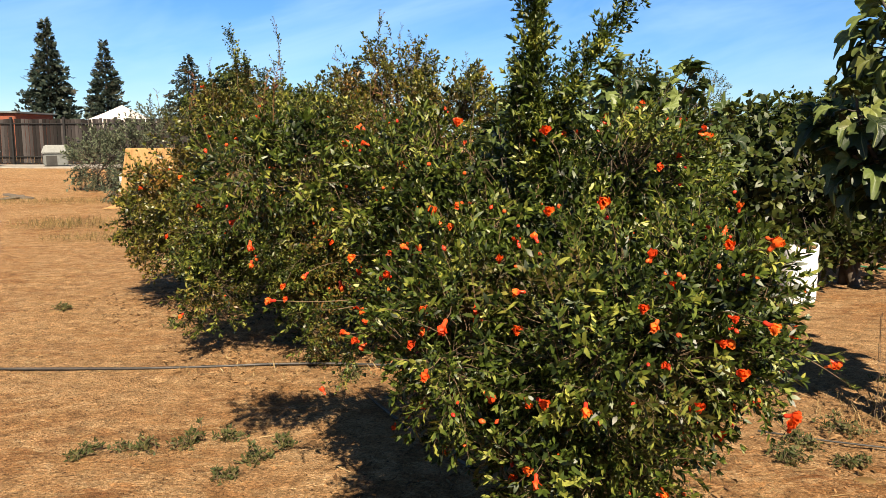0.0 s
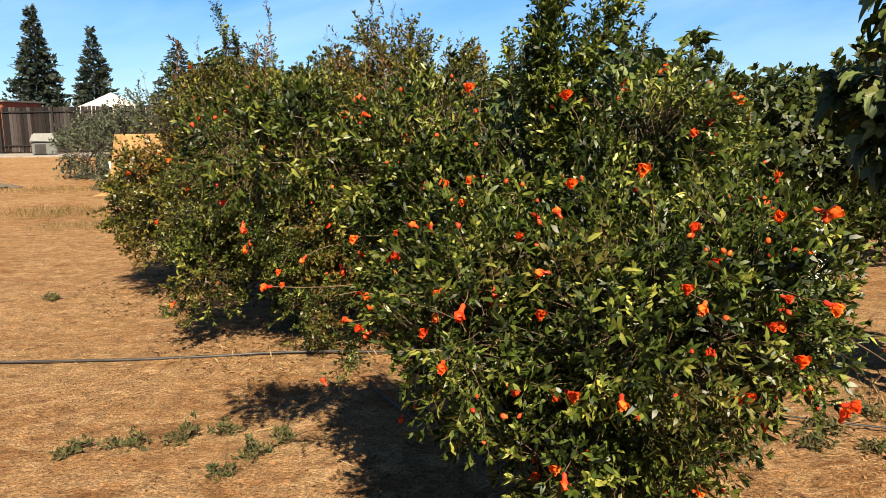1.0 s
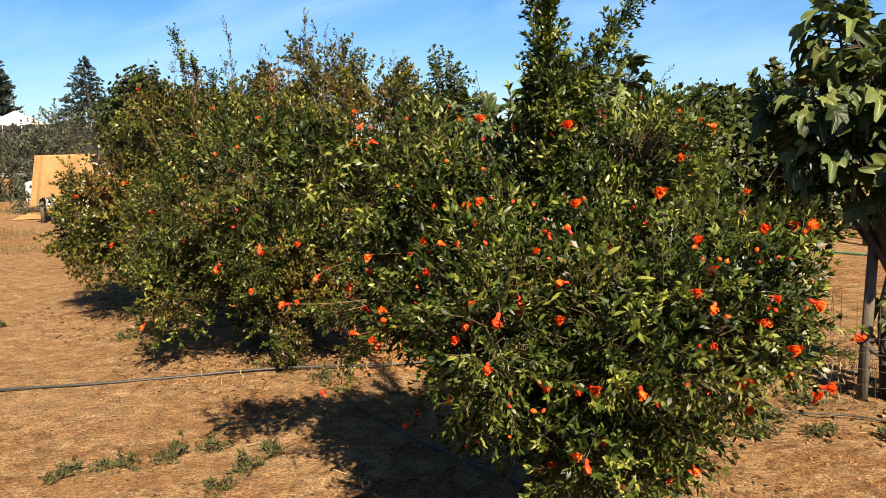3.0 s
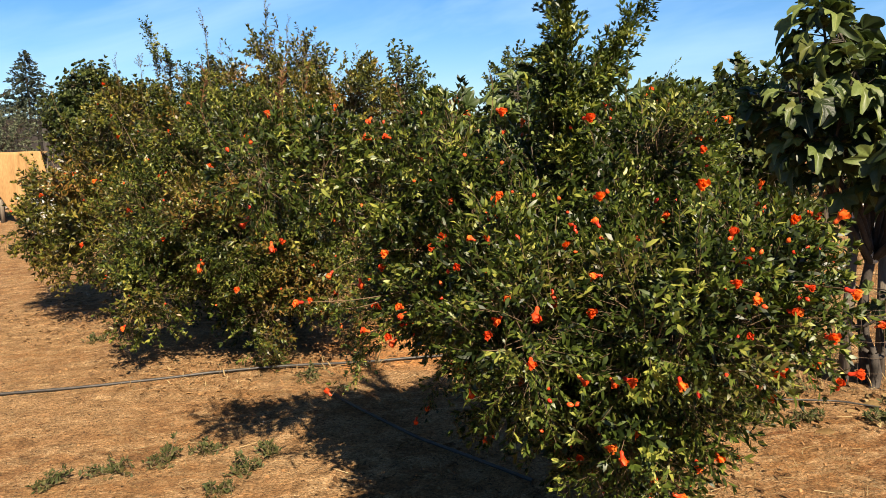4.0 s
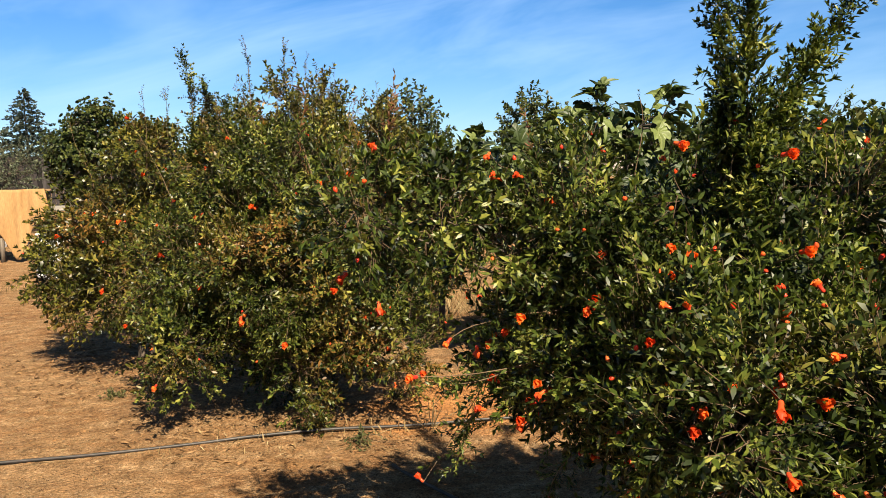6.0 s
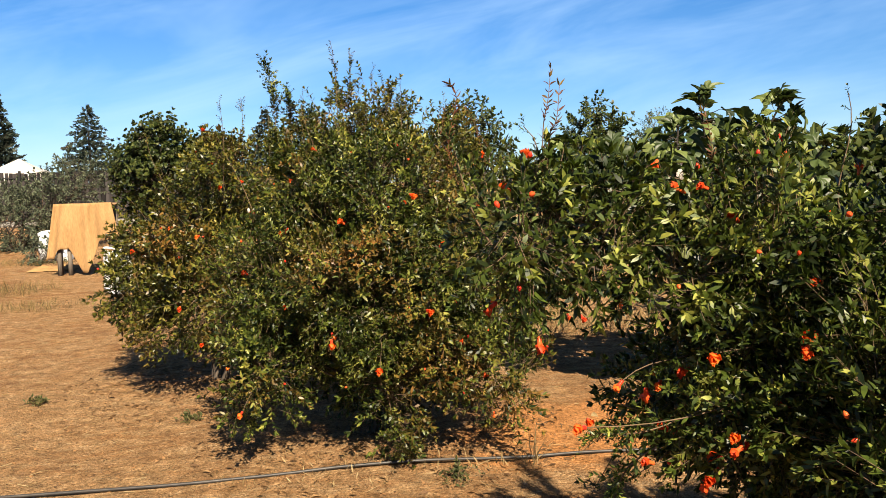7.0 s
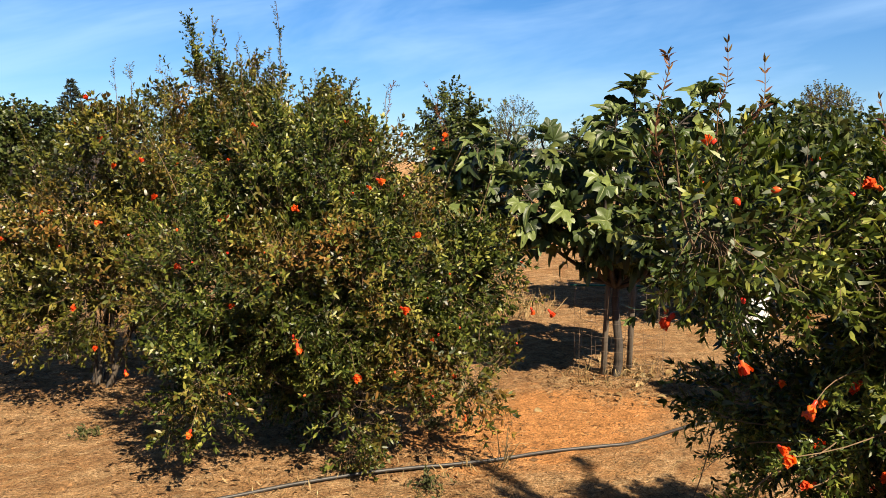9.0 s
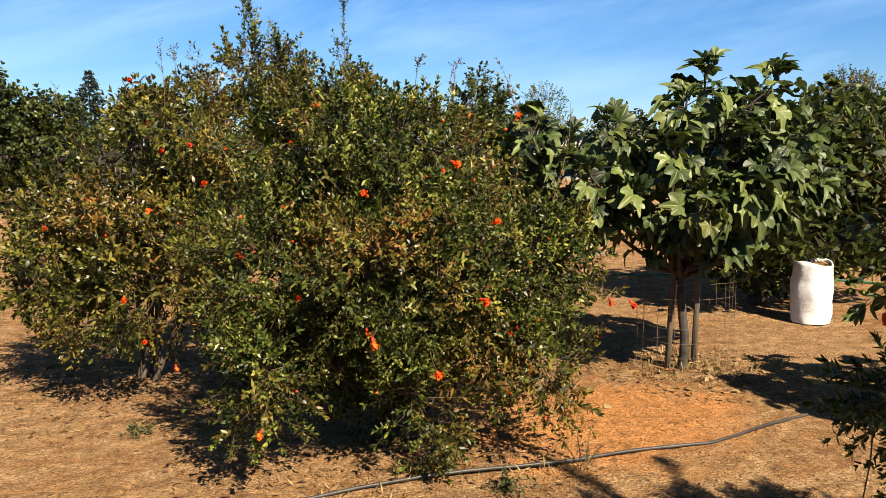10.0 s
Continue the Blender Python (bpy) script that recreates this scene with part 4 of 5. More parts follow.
leafy_tree("orchard_tree", (1.9, 19.0), "leafy orchard tree far back", [(1.9, 19, 1.6, 0.9, 0.9, 1.0), (1.9, 19, 2.7, 0.4, 0.4, 0.6)], BROAD_SPRIGS, 550, BROAD_LEAF, 55)
leafy_tree("broadleaf_tree", (-6.8, 25.5), "dark green broadleaf tree with rounded lumpy crown", [(-6.7, 25.5, 1.9, 1.15, 1.1, 1.3), (-6.6, 25.4, 3.0, 0.65, 0.7, 0.6), (-7.2, 25.5, 2.2, 0.7, 0.8, 0.8)], FAR_BROAD, 800, BROAD_LEAF, 56, girth=0.1)
leafy_tree("broadleaf_tree", (-5.3, 26.0), "dark green broadleaf tree with rounded lumpy crown", [(-5.3, 26, 1.7, 1.2, 1.2, 1.2), (-5.2, 26, 2.6, 0.7, 0.7, 0.5)], FAR_BROAD, 650, BROAD_LEAF, 57, girth=0.1)
leafy_tree("grey_shrub", (-9.9, 23.3), "grey-green shrub with wispy upright shoots", [(-9.9, 23.3, 0.85, 0.85, 0.9, 0.65), (-8.9, 23.3, 1.2, 0.6, 0.6, 0.7), (-8.3, 23.4, 1.6, 0.5, 0.5, 0.75)], GREY_SPRIGS, 620, GREY_LEAF, 58, girth=0.04, category="shrub")
leafy_tree("broadleaf_tree", (44.5, 47.0), "far brownish round-headed tree", [(44.5, 47, 4.9, 2.3, 2.3, 1.8), (44.2, 47, 6.0, 1.6, 1.6, 1.15)], FAR_BROAD, 600, POM_LEAF_GOLD, 59, girth=0.2)


leafy_tree("grey_shrub", (-7.95, 19.7), "low grey-green shrub growing in front of white bags", [(-8.0, 19.7, 0.20, 0.35, 0.2, 0.16), (-7.6, 19.75, 0.14, 0.25, 0.2, 0.12)], GREY_SPRIGS, 60, GREY_LEAF, 66, girth=0.012, category="shrub", stems=3)


def conifer(base, height, radius, label, seed):
    """A tall conical conifer: straight trunk, tiers of drooping boughs with needle sprays."""
    r = np.random.default_rng(seed)
    z0 = float(ground_height(np.array(base[0]), np.array(base[1])))
    root = thing("conifer", (base[0], base[1], z0), label, "conifer tree", "tall conifers behind the fence")
    v, q = tube([(0, 0, -0.1), (0.05, 0, height * 0.5), (0, 0, height)], [height * 0.018, height * 0.011, 0.02], 8)
    link_mesh("trunk", v, q, BARK, root)
    spray = join([lance(0.55, 0.25, False, 0.2, 0.25)] + [(bv @ np.array([[math.cos(a), 0, -math.sin(a)], [0, 1, 0], [math.sin(a), 0, math.cos(a)]]) + np.array([0, 0, 0.12 * k]), bq) for k, a in enumerate((-0.7, 0.7, -0.5, 0.5)) for bv, bq in [lance(0.42, 0.20, False, 0.2, 0.25)]])
    pos, way, size = [], [], []
    z = height * 0.06
    while z < height * 0.99:
        f = 1 - z / height
        reach = radius * (f ** 0.95) * r.uniform(0.72, 1.12) + 0.03
        for k in range(int(6 + 9 * f)):
            a, rr = r.uniform(0, 6.28), reach * r.uniform(0.7, 1.15)
            for s in np.linspace(0.2, 1, int(3 + 8 * f)):
                pos.append((rr * s * math.cos(a), rr * s * math.sin(a), z - rr * s * 0.22 + r.normal(0, 0.12)))
                size.append(0.56 + 0.28 * f)
                way.append((math.cos(a + r.normal(0, 0.5)), math.sin(a + r.normal(0, 0.5)), r.uniform(-0.35, 0.45)))
        z += height * 0.022
    pos, way = np.array(pos), np.array(way)
    v, q = stamp(spray, frame_of(way, r.uniform(0, 6.28, len(pos))), pos, r.uniform(0.7, 1.3, len(pos)) * np.array(size) * height / 11.0)
    link_mesh("crown", v, q, NEEDLE, root)["kind"] = "stuff"
    return root


def at_bearing(az, dist):
    return dist * math.sin(radians(az)), dist * math.cos(radians(az))


for az, dist, rise, wide, seed in ((-25.95, 75, 0.128, 3.3, 61), (-22.6, 75, 0.107, 3.0, 62), (-17.4, 92, 0.095, 6.0, 63), (-6.0, 110, 0.091, 6.0, 64)):
    conifer(at_bearing(az, dist), 1.3 + rise * dist, wide, "tall dark conifer with a pointed conical crown", seed)


# ---- blooms ----
def bloom_meshes():
    """The calyx of an open flower (urn with pointed lobes) and its crumpled petals; a closed bud."""
    out = {}
    r = np.random.default_rng(71)
    def lathe(profile, n):
        a = np.arange(n) * 2 * np.pi / n
        v = np.array([(rad * math.cos(x), rad * math.sin(x), z) for z, rad in profile for x in a])
        q = [(i * n + j, i * n + (j + 1) % n, (i + 1) * n + (j + 1) % n, (i + 1) * n + j) for i in range(len(profile) - 1) for j in range(n)]
        return v, np.array(q)
    v, q = lathe([(0, 0.002), (0.002, 0.006), (0.008, 0.0085), (0.016, 0.0075), (0.024, 0.0085), (0.030, 0.011), (0.038, 0.017)], 12)
    for j in range(12):                              # six pointed lobes
        if j % 2:
            v[6 * 12 + j] *= (0.75, 0.75, 0.86)
        else:
            v[6 * 12 + j] *= (1.15, 1.15, 1.05)
    ob = link_mesh("calyx", v, q, CALYX); out["calyx"] = ob.data; bpy.data.objects.remove(ob)
    bits = []
    for k in range(9):
        bv, bq = blade(0.03, 0.024, 3, 0.1, -0.3)
        bv = bv + r.normal(0, 0.0034, bv.shape)
        a = k * 2 * math.pi / 9 + r.normal(0, 0.2)
        t = r.uniform(0.15, 0.85)
        z = np.array([math.sin(t) * math.cos(a), math.sin(t) * math.sin(a), math.cos(t)])
        x = np.array([-math.sin(a), math.cos(a), 0])
        bits.append((bv @ np.stack([x, np.cross(z, x), z]) + np.array([0.006 * math.cos(a), 0.006 * math.sin(a), 0.026]), bq))
    v, q = join(bits)
    ob = link_mesh("petals", v, q, PETAL); out["petals"] = ob.data; bpy.data.objects.remove(ob)
    v, q = lathe([(0, 0.0015), (0.002, 0.005), (0.008, 0.009), (0.014, 0.0095), (0.020, 0.0075), (0.026, 0.003), (0.028, 0.0005)], 10)
    ob = link_mesh("bud", v, q, CALYX); out["bud"] = ob.data; bpy.data.objects.remove(ob)
    return out


BLOOM = bloom_meshes()


def bloom(bush, at, way, size=1.0, bud=False):
    """A flower, or a bud, that belongs to a bush."""
    o = bush.matrix_world.translation
    m = Matrix.Translation(Vector(at) - o) @ Vector(way).to_track_quat("Z", "Y").to_matrix().to_4x4() @ Matrix.Diagonal((size, size, size, 1))
    if bud:
        return shared("bud", BLOOM["bud"], m, bush)
    calyx = shared("flower", BLOOM["calyx"], m, bush)
    shared("petals", BLOOM["petals"], Matrix(), calyx)
    return calyx


def dress(bush, pts, ways, flowers, buds, seed, low=0.35):
    """Flowers and buds on the outermost twigs, some in pairs and threes."""
    r = np.random.default_rng(seed)
    aim = ways / np.linalg.norm(ways, axis=1, keepdims=True)
    ask = [i for i in r.permutation(len(pts)) if pts[i][2] > low and aim[i][1] < 0.3][: int((flowers + buds) * 2.4)]
    crowd = np.array([(np.linalg.norm(pts - (pts[i] + 0.16 * aim[i]), axis=1) < 0.11).sum() for i in ask])
    pick = [ask[k] for k in np.argsort(crowd)[: flowers + buds]]
    pick = [pick[k] for k in r.permutation(len(pick))]
    for n, i in enumerate(pick):
        d = aim[i]
        at = pts[i] + d * r.uniform(0.085, 0.115)
        way = d + r.normal(0, 0.4, 3) + np.array([0, 0, -0.5 if r.random() < 0.35 else 0.1])
        bloom(bush, at, way, r.uniform(0.5, 0.76), n >= flowers)
        if n < flowers and r.random() < 0.4:
            bloom(bush, at + r.normal(0, 0.018, 3), way + r.normal(0, 0.6, 3), r.uniform(0.45, 0.7), r.random() < 0.4)


def place(bush, spots, centre, seed, pts, size=0.66):
    """Open flowers at known spots, each at the end of a leafy twig that comes out of the crown."""
    r = np.random.default_rng(seed)
    o = np.array(bush.matrix_world.translation)
    stalks, leaves = [], []
    for s in spots:
        s = np.array(s)
        d = s - np.array(centre)
        d /= np.linalg.norm(d)
        way = d + r.normal(0, 0.45, 3) + np.array([0, -0.35, -0.7 if r.random() < 0.4 else 0.15])
        spot = s + 0.05 * d + np.array([0, -0.05, 0.01])
        bloom(bush, spot, way, size * r.uniform(0.85, 1.2))
        if r.random() < 0.45:
            bloom(bush, s + r.normal(0, 0.022, 3), way + r.normal(0, 0.5, 3), size * r.uniform(0.7, 1.0), r.random() < 0.6)
        inside = pts - (s - 0.10 * d)
        root = pts[np.argmin(np.linalg.norm(inside, axis=1))]
        line = bent(root - o, spot - o, 6, 0.012, 0.01, r)
        stalks.append(tube(line, np.linspace(0.0022, 0.0012, 6), 4))
        for k in range(1, 5):
            lv, st = FINE_SPRIGS[int(r.integers(len(FINE_SPRIGS)))]
            aim = (line[k + 1] - line[k]) / np.linalg.norm(line[k + 1] - line[k]) + r.normal(0, 0.5, 3)
            leaves.append(stamp(lv, frame_of(aim[None], r.uniform(0, 6.28, 1)), line[k][None] - 0.03 * d, np.array([r.uniform(0.6, 0.9)])))
    crown = next(c for c in bush.children if c.name.startswith("crown"))
    link_mesh("flower_twig", *join(stalks), TWIG, bush)["kind"] = "stuff"
    link_mesh("flower_twig_leaves", *join(leaves), crown.data.materials[0], bush)["kind"] = "stuff"


BLOOMS_A1 = [(-0.28, 2.80, 1.17), (-0.57, 2.84, 1.01), (0.04, 2.58, 1.61), (-0.11, 3.00, 1.44), (-0.04, 2.79, 1.32), (-0.22, 2.77, 0.97), (-0.02, 2.47, 1.06), (-0.07, 2.27, 1.02),
             (-0.04, 1.99, 1.02), (0.05, 2.37, 0.84), (-0.17, 3.05, 0.50), (0.16, 2.32, 1.22), (0.65, 2.90, 1.64), (0.36, 1.94, 1.42), (0.76, 2.00, 1.30), (0.71, 1.88, 1.16), (0.34, 1.99, 0.94), (0.65, 2.25, 0.78),
             (0.38, 2.20, 0.60), (0.32, 2.22, 0.73), (0.75, 2.28, 0.75), (0.65, 1.86, 1.05), (0.30, 2.47, 1.34), (0.29, 2.53, 1.57), (0.80, 2.90, 1.58), (0.11, 2.25, 1.08), (0.24, 2.11, 0.71)]
BLOOMS_A2 = [(-0.03, 2.29, 1.05), (0.01, 2.09, 1.12), (-0.10, 2.73, 1.20), (-0.25, 2.96, 1.10), (-0.36, 2.99, 1.05), (-0.01, 2.90, 1.02), (-0.17, 2.82, 0.95), (-0.33, 3.01, 0.85), (0.03, 3.05, 1.64), (0.18, 3.03, 1.27),
             (-0.46, 2.89, 1.10), (-0.03, 2.49, 1.13), (0.20, 2.25, 1.06), (0.21, 2.15, 0.71), (0.47, 1.86, 1.17), (0.82, 2.00, 0.90), (-0.49, 3.35, 0.50), (-0.29, 3.10, 1.61), (-0.14, 2.66, 1.21),
             (0.85, 2.25, 1.30), (0.95, 2.30, 1.15), (0.55, 2.10, 1.20), (0.90, 2.15, 0.80), (0.5, 2.2, 0.62)]
BLOOMS_B = [(-1.70, 5.74, 1.08), (-1.35, 5.68, 1.00), (-1.16, 5.60, 1.34), (-0.82, 5.45, 1.50), (-0.69, 5.30, 1.23), (-0.38, 5.74, 1.69), (-0.77, 5.24, 0.92), (-1.71, 5.22, 0.45), (-1.02, 5.06, 0.67), (-0.46, 5.40, 0.55),
            (-0.02, 5.90, 1.24), (0.10, 5.42, 0.82), (-1.49, 5.57, 0.92), (-0.55, 5.45, 0.45), (-1.25, 5.20, 0.80)]
BLOOMS_C = [(-2.27, 7.70, 1.99), (-2.19, 7.40, 1.69), (-2.12, 7.25, 1.54), (-1.96, 7.20, 1.61), (-2.17, 6.66, 1.26), (-2.33, 6.72, 0.79), (-2.25, 7.00, 0.48), (-2.09, 7.00, 0.32), (-2.75, 7.45, 1.1), (-1.9, 7.1, 1.35), (-2.5, 7.2, 1.3)]
place(bush_a, BLOOMS_A1, (0.42, 2.95, 1.05), 85, pts_a)
place(bush_a, BLOOMS_A2, (0.42, 2.95, 1.05), 86, pts_a)
place(bush_b, BLOOMS_B, (-0.95, 6.1, 0.95), 87, pts_b, 0.85)
place(bush_c, BLOOMS_C, (-2.25, 7.8, 1.0), 88, pts_c, 0.9)
dress(bush_a, pts_a, ways_a, 84, 120, 81)
dress(bush_b, pts_b, ways_b, 14, 34, 82)
dress(bush_c, pts_c, ways_c, 5, 12, 83)


# ---- hoses ----
def hose(name, points, radius, mat, label):
    p = np.array(points, float)
    t = np.linspace(0, len(p) - 1, len(p) * 7)
    line = np.stack([np.interp(t, np.arange(len(p)), p[:, k]) for k in range(3)], 1)
    for _ in range(4):
        line[1:-1] = (line[:-2] + 2 * line[1:-1] + line[2:]) / 4
    ob = link_mesh(name, *tube(line, radius, 10), mat)
    return tagged(ob, label, "hose")


hose("irrigation_pipe", [(-14, 5.2, 0.02), (-5, 5.25, 0.012), (-3.1, 5.30, 0.012), (-2.66, 5.30, 0.012), (-2.1, 5.30, 0.012), (-1.55, 5.35, 0.012), (-1.29, 5.395, 0.012), (-0.95, 5.415, 0.012), (-0.70, 5.405, 0.012), (-0.45, 5.37, 0.012), (-0.17, 5.345, 0.012), (0.15, 5.36, 0.012), (0.48, 5.33, 0.012), (0.65, 5.305, 0.012), (0.87, 5.36, 0.012), (1.14, 5.44, 0.011), (1.48, 5.50, 0.008)], 0.0088, HOSE_BLACK, "black polyethylene drip irrigation pipe lying on dry earth")
hose("irrigation_pipe", [(-0.48, 4.75, 0.006), (-0.42, 4.58, 0.012), (-0.09, 3.93, 0.012), (0.11, 3.65, 0.012), (0.35, 3.3, 0.01)], 0.009, HOSE_BLACK, "thin black drip pipe running under the bush")
hose("garden_hose", [(3.2, 10.6, 0.012), (5.05, 9.69, 0.012), (5.8, 8.7, 0.012), (6.36, 7.95, 0.012), (8, 7.2, 0.012), (12, 6.5, 0.012)], 0.012, HOSE_GREEN, "green garden hose lying across bare earth")


# ---- sacks ----
def sack(at, radius, height, label, seed, turn=0):
    """A white woven plastic grow bag: creased round wall, rolled rim, soil inside."""
    r = np.random.default_rng(seed)
    root = thing("white_grow_bag", at, label, "grow bag", turn=turn)
    n, rows = 40, 14
    a = np.arange(n) * 2 * np.pi / n
    verts = []
    for k in range(rows + 1):
        u = k / rows
        for x in a:
            w = noise.noise(Vector((math.cos(x) * 1.6, math.sin(x) * 1.6, u * 3 + seed))) * 0.10 + noise.noise(Vector((math.cos(x) * 3, math.sin(x) * 3, u * 16 + seed))) * 0.05
            rr = radius * (1 + w) * (1.0 + 0.05 * math.sin(u * 3.1)) * (0.97 if k == 0 else 1)
            verts.append((rr * math.cos(x), rr * math.sin(x), u * height * (1 + 0.04 * math.sin(x * 2 + seed) * u)))
    v = np.array(verts)
    rim = v[-n:].copy(); rim[:, :2] *= 0.93
    low = rim.copy(); low[:, 2] -= height * 0.05
    v = np.concatenate([v, rim, low])
    q = [(i * n + j, i * n + (j + 1) % n, (i + 1) * n + (j + 1) % n, (i + 1) * n + j) for i in range(rows + 2) for j in range(n)]
    link_mesh("bag_wall", v, np.array(q), WHITE_CLOTH, root)
    sv = np.concatenate([low, [[0, 0, low[:, 2].mean() + 0.01]]])
    link_mesh("soil", sv, np.zeros((0, 4), int), EARTH, root, tris=[(j, (j + 1) % n, n) for j in range(n)])
    return root


sack((3.46, 7.56, 0), 0.168, 0.55, "creased white woven plastic grow bag on bare earth", 1)


# ---- burlap shelter ----
def burlap_shelter(at, turn):
    root = thing("burlap_shelter", at, "torn tan burlap draped over a frame of wooden posts", "plant shelter", turn=turn)
    for x, y, h in ((-0.46, -0.16, 1.36), (0.46, -0.16, 1.37), (-0.44, 0.5, 1.3), (0.46, 0.48, 1.3), (-0.45, -0.30, 0.62), (-0.27, -0.28, 0.46)):
        bm = bmesh.new()
        bmesh.ops.create_cone(bm, cap_ends=True, segments=8, radius1=0.045, radius2=0.04, depth=h, matrix=Matrix.Translation((x, y, h / 2)))
        part("post", bm, STAKE, root, smooth=True)
    nx, nz = 40, 24
    g = np.zeros((nz + 1, nx + 1, 3))
    for k in range(nz + 1):
        for j in range(nx + 1):
            s, u = j / nx, k / nz
            # ragged hem: arches at the sides, a tongue that reaches the ground between them
            hem = float(np.interp(s, (0, 0.10, 0.16, 0.30, 0.38, 0.47, 0.54, 0.62, 0.70, 0.84, 0.95, 1.0), (0.30, 0.34, 0.50, 0.52, 0.30, 0.04, 0.03, 0.28, 0.62, 0.74, 0.70, 0.55))) + 0.035 * noise.noise(Vector((s * 17, 0, 3)))
            x = (s - 0.5) * (1.34 - 0.32 * min(u / 0.8, 1))
            fold = 0.045 * math.sin(s * 21 + 2 * noise.noise(Vector((s * 3, u, 0)))) * (1 - 0.5 * u)
            if u < 0.8:
                w = u / 0.8
                g[k, j] = (x, -0.36 + 0.14 * w + fold, hem + (1.38 - hem) * w)
            else:
                w = (u - 0.8) / 0.2
                g[k, j] = (x, -0.22 + 0.8 * w, 1.38 - 0.05 * math.sin(w * 3.14) - 0.02 * w)
    v = g.reshape(-1, 3)
    n = nx + 1
    q = [(i * n + j, i * n + j + 1, (i + 1) * n + j + 1, (i + 1) * n + j) for i in range(nz) for j in range(nx)]
    cloth = link_mesh("burlap", v, np.array(q), BURLAP, root, "torn tan burlap cloth")
    mod = cloth.modifiers.new("thickness", "SOLIDIFY"); mod.thickness = 0.006
    return root


burlap_shelter((-6.2, 17.1, 0), 6)
burlap_shelter((6.0, 9.9, -0.12), -35)
sack((-4.75, 13.85, 0), 0.2, 0.7, "tall white woven plastic grow bag beside the bushes", 2)
sack((-7.75, 20.3, 0), 0.21, 0.78, "white woven plastic grow bag beside burlap shelter", 3)
sack((-8.2, 20.7, 0), 0.22, 0.66, "white woven plastic grow bag beside burlap shelter", 4)
sack((-7.35, 20.6, 0), 0.18, 0.62, "white woven plastic grow bag beside burlap shelter", 6)


def cloth_heap(at, size, label, seed):
    """A crumpled piece of cloth lying on the ground."""
    n = 26
    u, v = np.meshgrid(np.linspace(-1, 1, n), np.linspace(-1, 1, n), indexing="ij")
    edge = 1 + 0.14 * np.sin(u * 5 + seed) + 0.10 * np.cos(v * 7)
    z = np.array([[0.05 + 0.10 * abs(noise.noise(Vector((a * 1.8, b * 1.8, seed)))) + 0.05 * noise.noise(Vector((a * 5, b * 5, seed))) for a, b in zip(ra, rb)] for ra, rb in zip(u, v)])
    z *= np.clip(1.25 - np.maximum(np.abs(u), np.abs(v)) ** 3, 0.15, 1)
    p = np.stack([u * size[0] / 2 * edge, v * size[1] / 2 * edge, np.maximum(z, 0.004)], -1).reshape(-1, 3)
    i, j = np.meshgrid(np.arange(n - 1), np.arange(n - 1), indexing="ij")
    q = np.stack([i * n + j, (i + 1) * n + j, (i + 1) * n + j + 1, i * n + j + 1], -1).reshape(-1, 4)
    ob = link_mesh("burlap_cloth", p, q, BURLAP)
    ob.matrix_world = pose(*at, 0, 0, 12 * seed)
    mod = ob.modifiers.new("thickness", "SOLIDIFY"); mod.thickness = 0.006
    return tagged(ob, label, "cloth")


cloth_heap((-7.15, 18.0, 0.0), (0.85, 0.6), "crumpled tan burlap lying on the ground", 1)
sack((6.9, 9.2, 0), 0.34, 0.38, "low slumped white woven plastic bag on earth", 5)


# ---- fence and beyond ----
FENCE_Y, FENCE_Z = 36.5, 0.36


def board_fence(x0, x1):
    root = thing("board_fence", (x0, FENCE_Y, FENCE_Z), "weathered dark wooden board fence with steel posts and rails", "fence")
    bm = bmesh.new(); box(bm, (0.15, 0.018, 2.0), (0, 0, 1.06), bev=0.004)
    ob = part("board", bm, FENCE_WOOD); board = ob.data; bpy.data.objects.remove(ob)
    r = np.random.default_rng(91)
    x = 0.0
    n = 0
    while x < x1 - x0 and n < 220:
        shared("board", board, pose(x, r.normal(0, 0.004), r.normal(0, 0.015), 0, r.normal(0, 0.4), 0), root)
        x += 0.162; n += 1
    for z in (0.35, 1.85):
        bm = bmesh.new(); box(bm, (x1 - x0, 0.05, 0.05), ((x1 - x0) / 2, -0.045, z)); part("rail", bm, FENCE_STEEL, root)
    for k in range(int((x1 - x0) / 2.4) + 1):
        bm = bmesh.new(); box(bm, (0.09, 0.09, 2.2), (k * 2.4, -0.07, 1.05), bev=0.008); part("post", bm, FENCE_STEEL, root)
    return root


board_fence(-34.0, 0.0)
bm = bmesh.new(); box(bm, (60, 3.2, 0.08), (-12, 34.6, 0.33)); slab = part("concrete_strip", bm, CONCRETE)
tagged(slab, "pale concrete strip along the foot of the fence", "path", kind="structure")


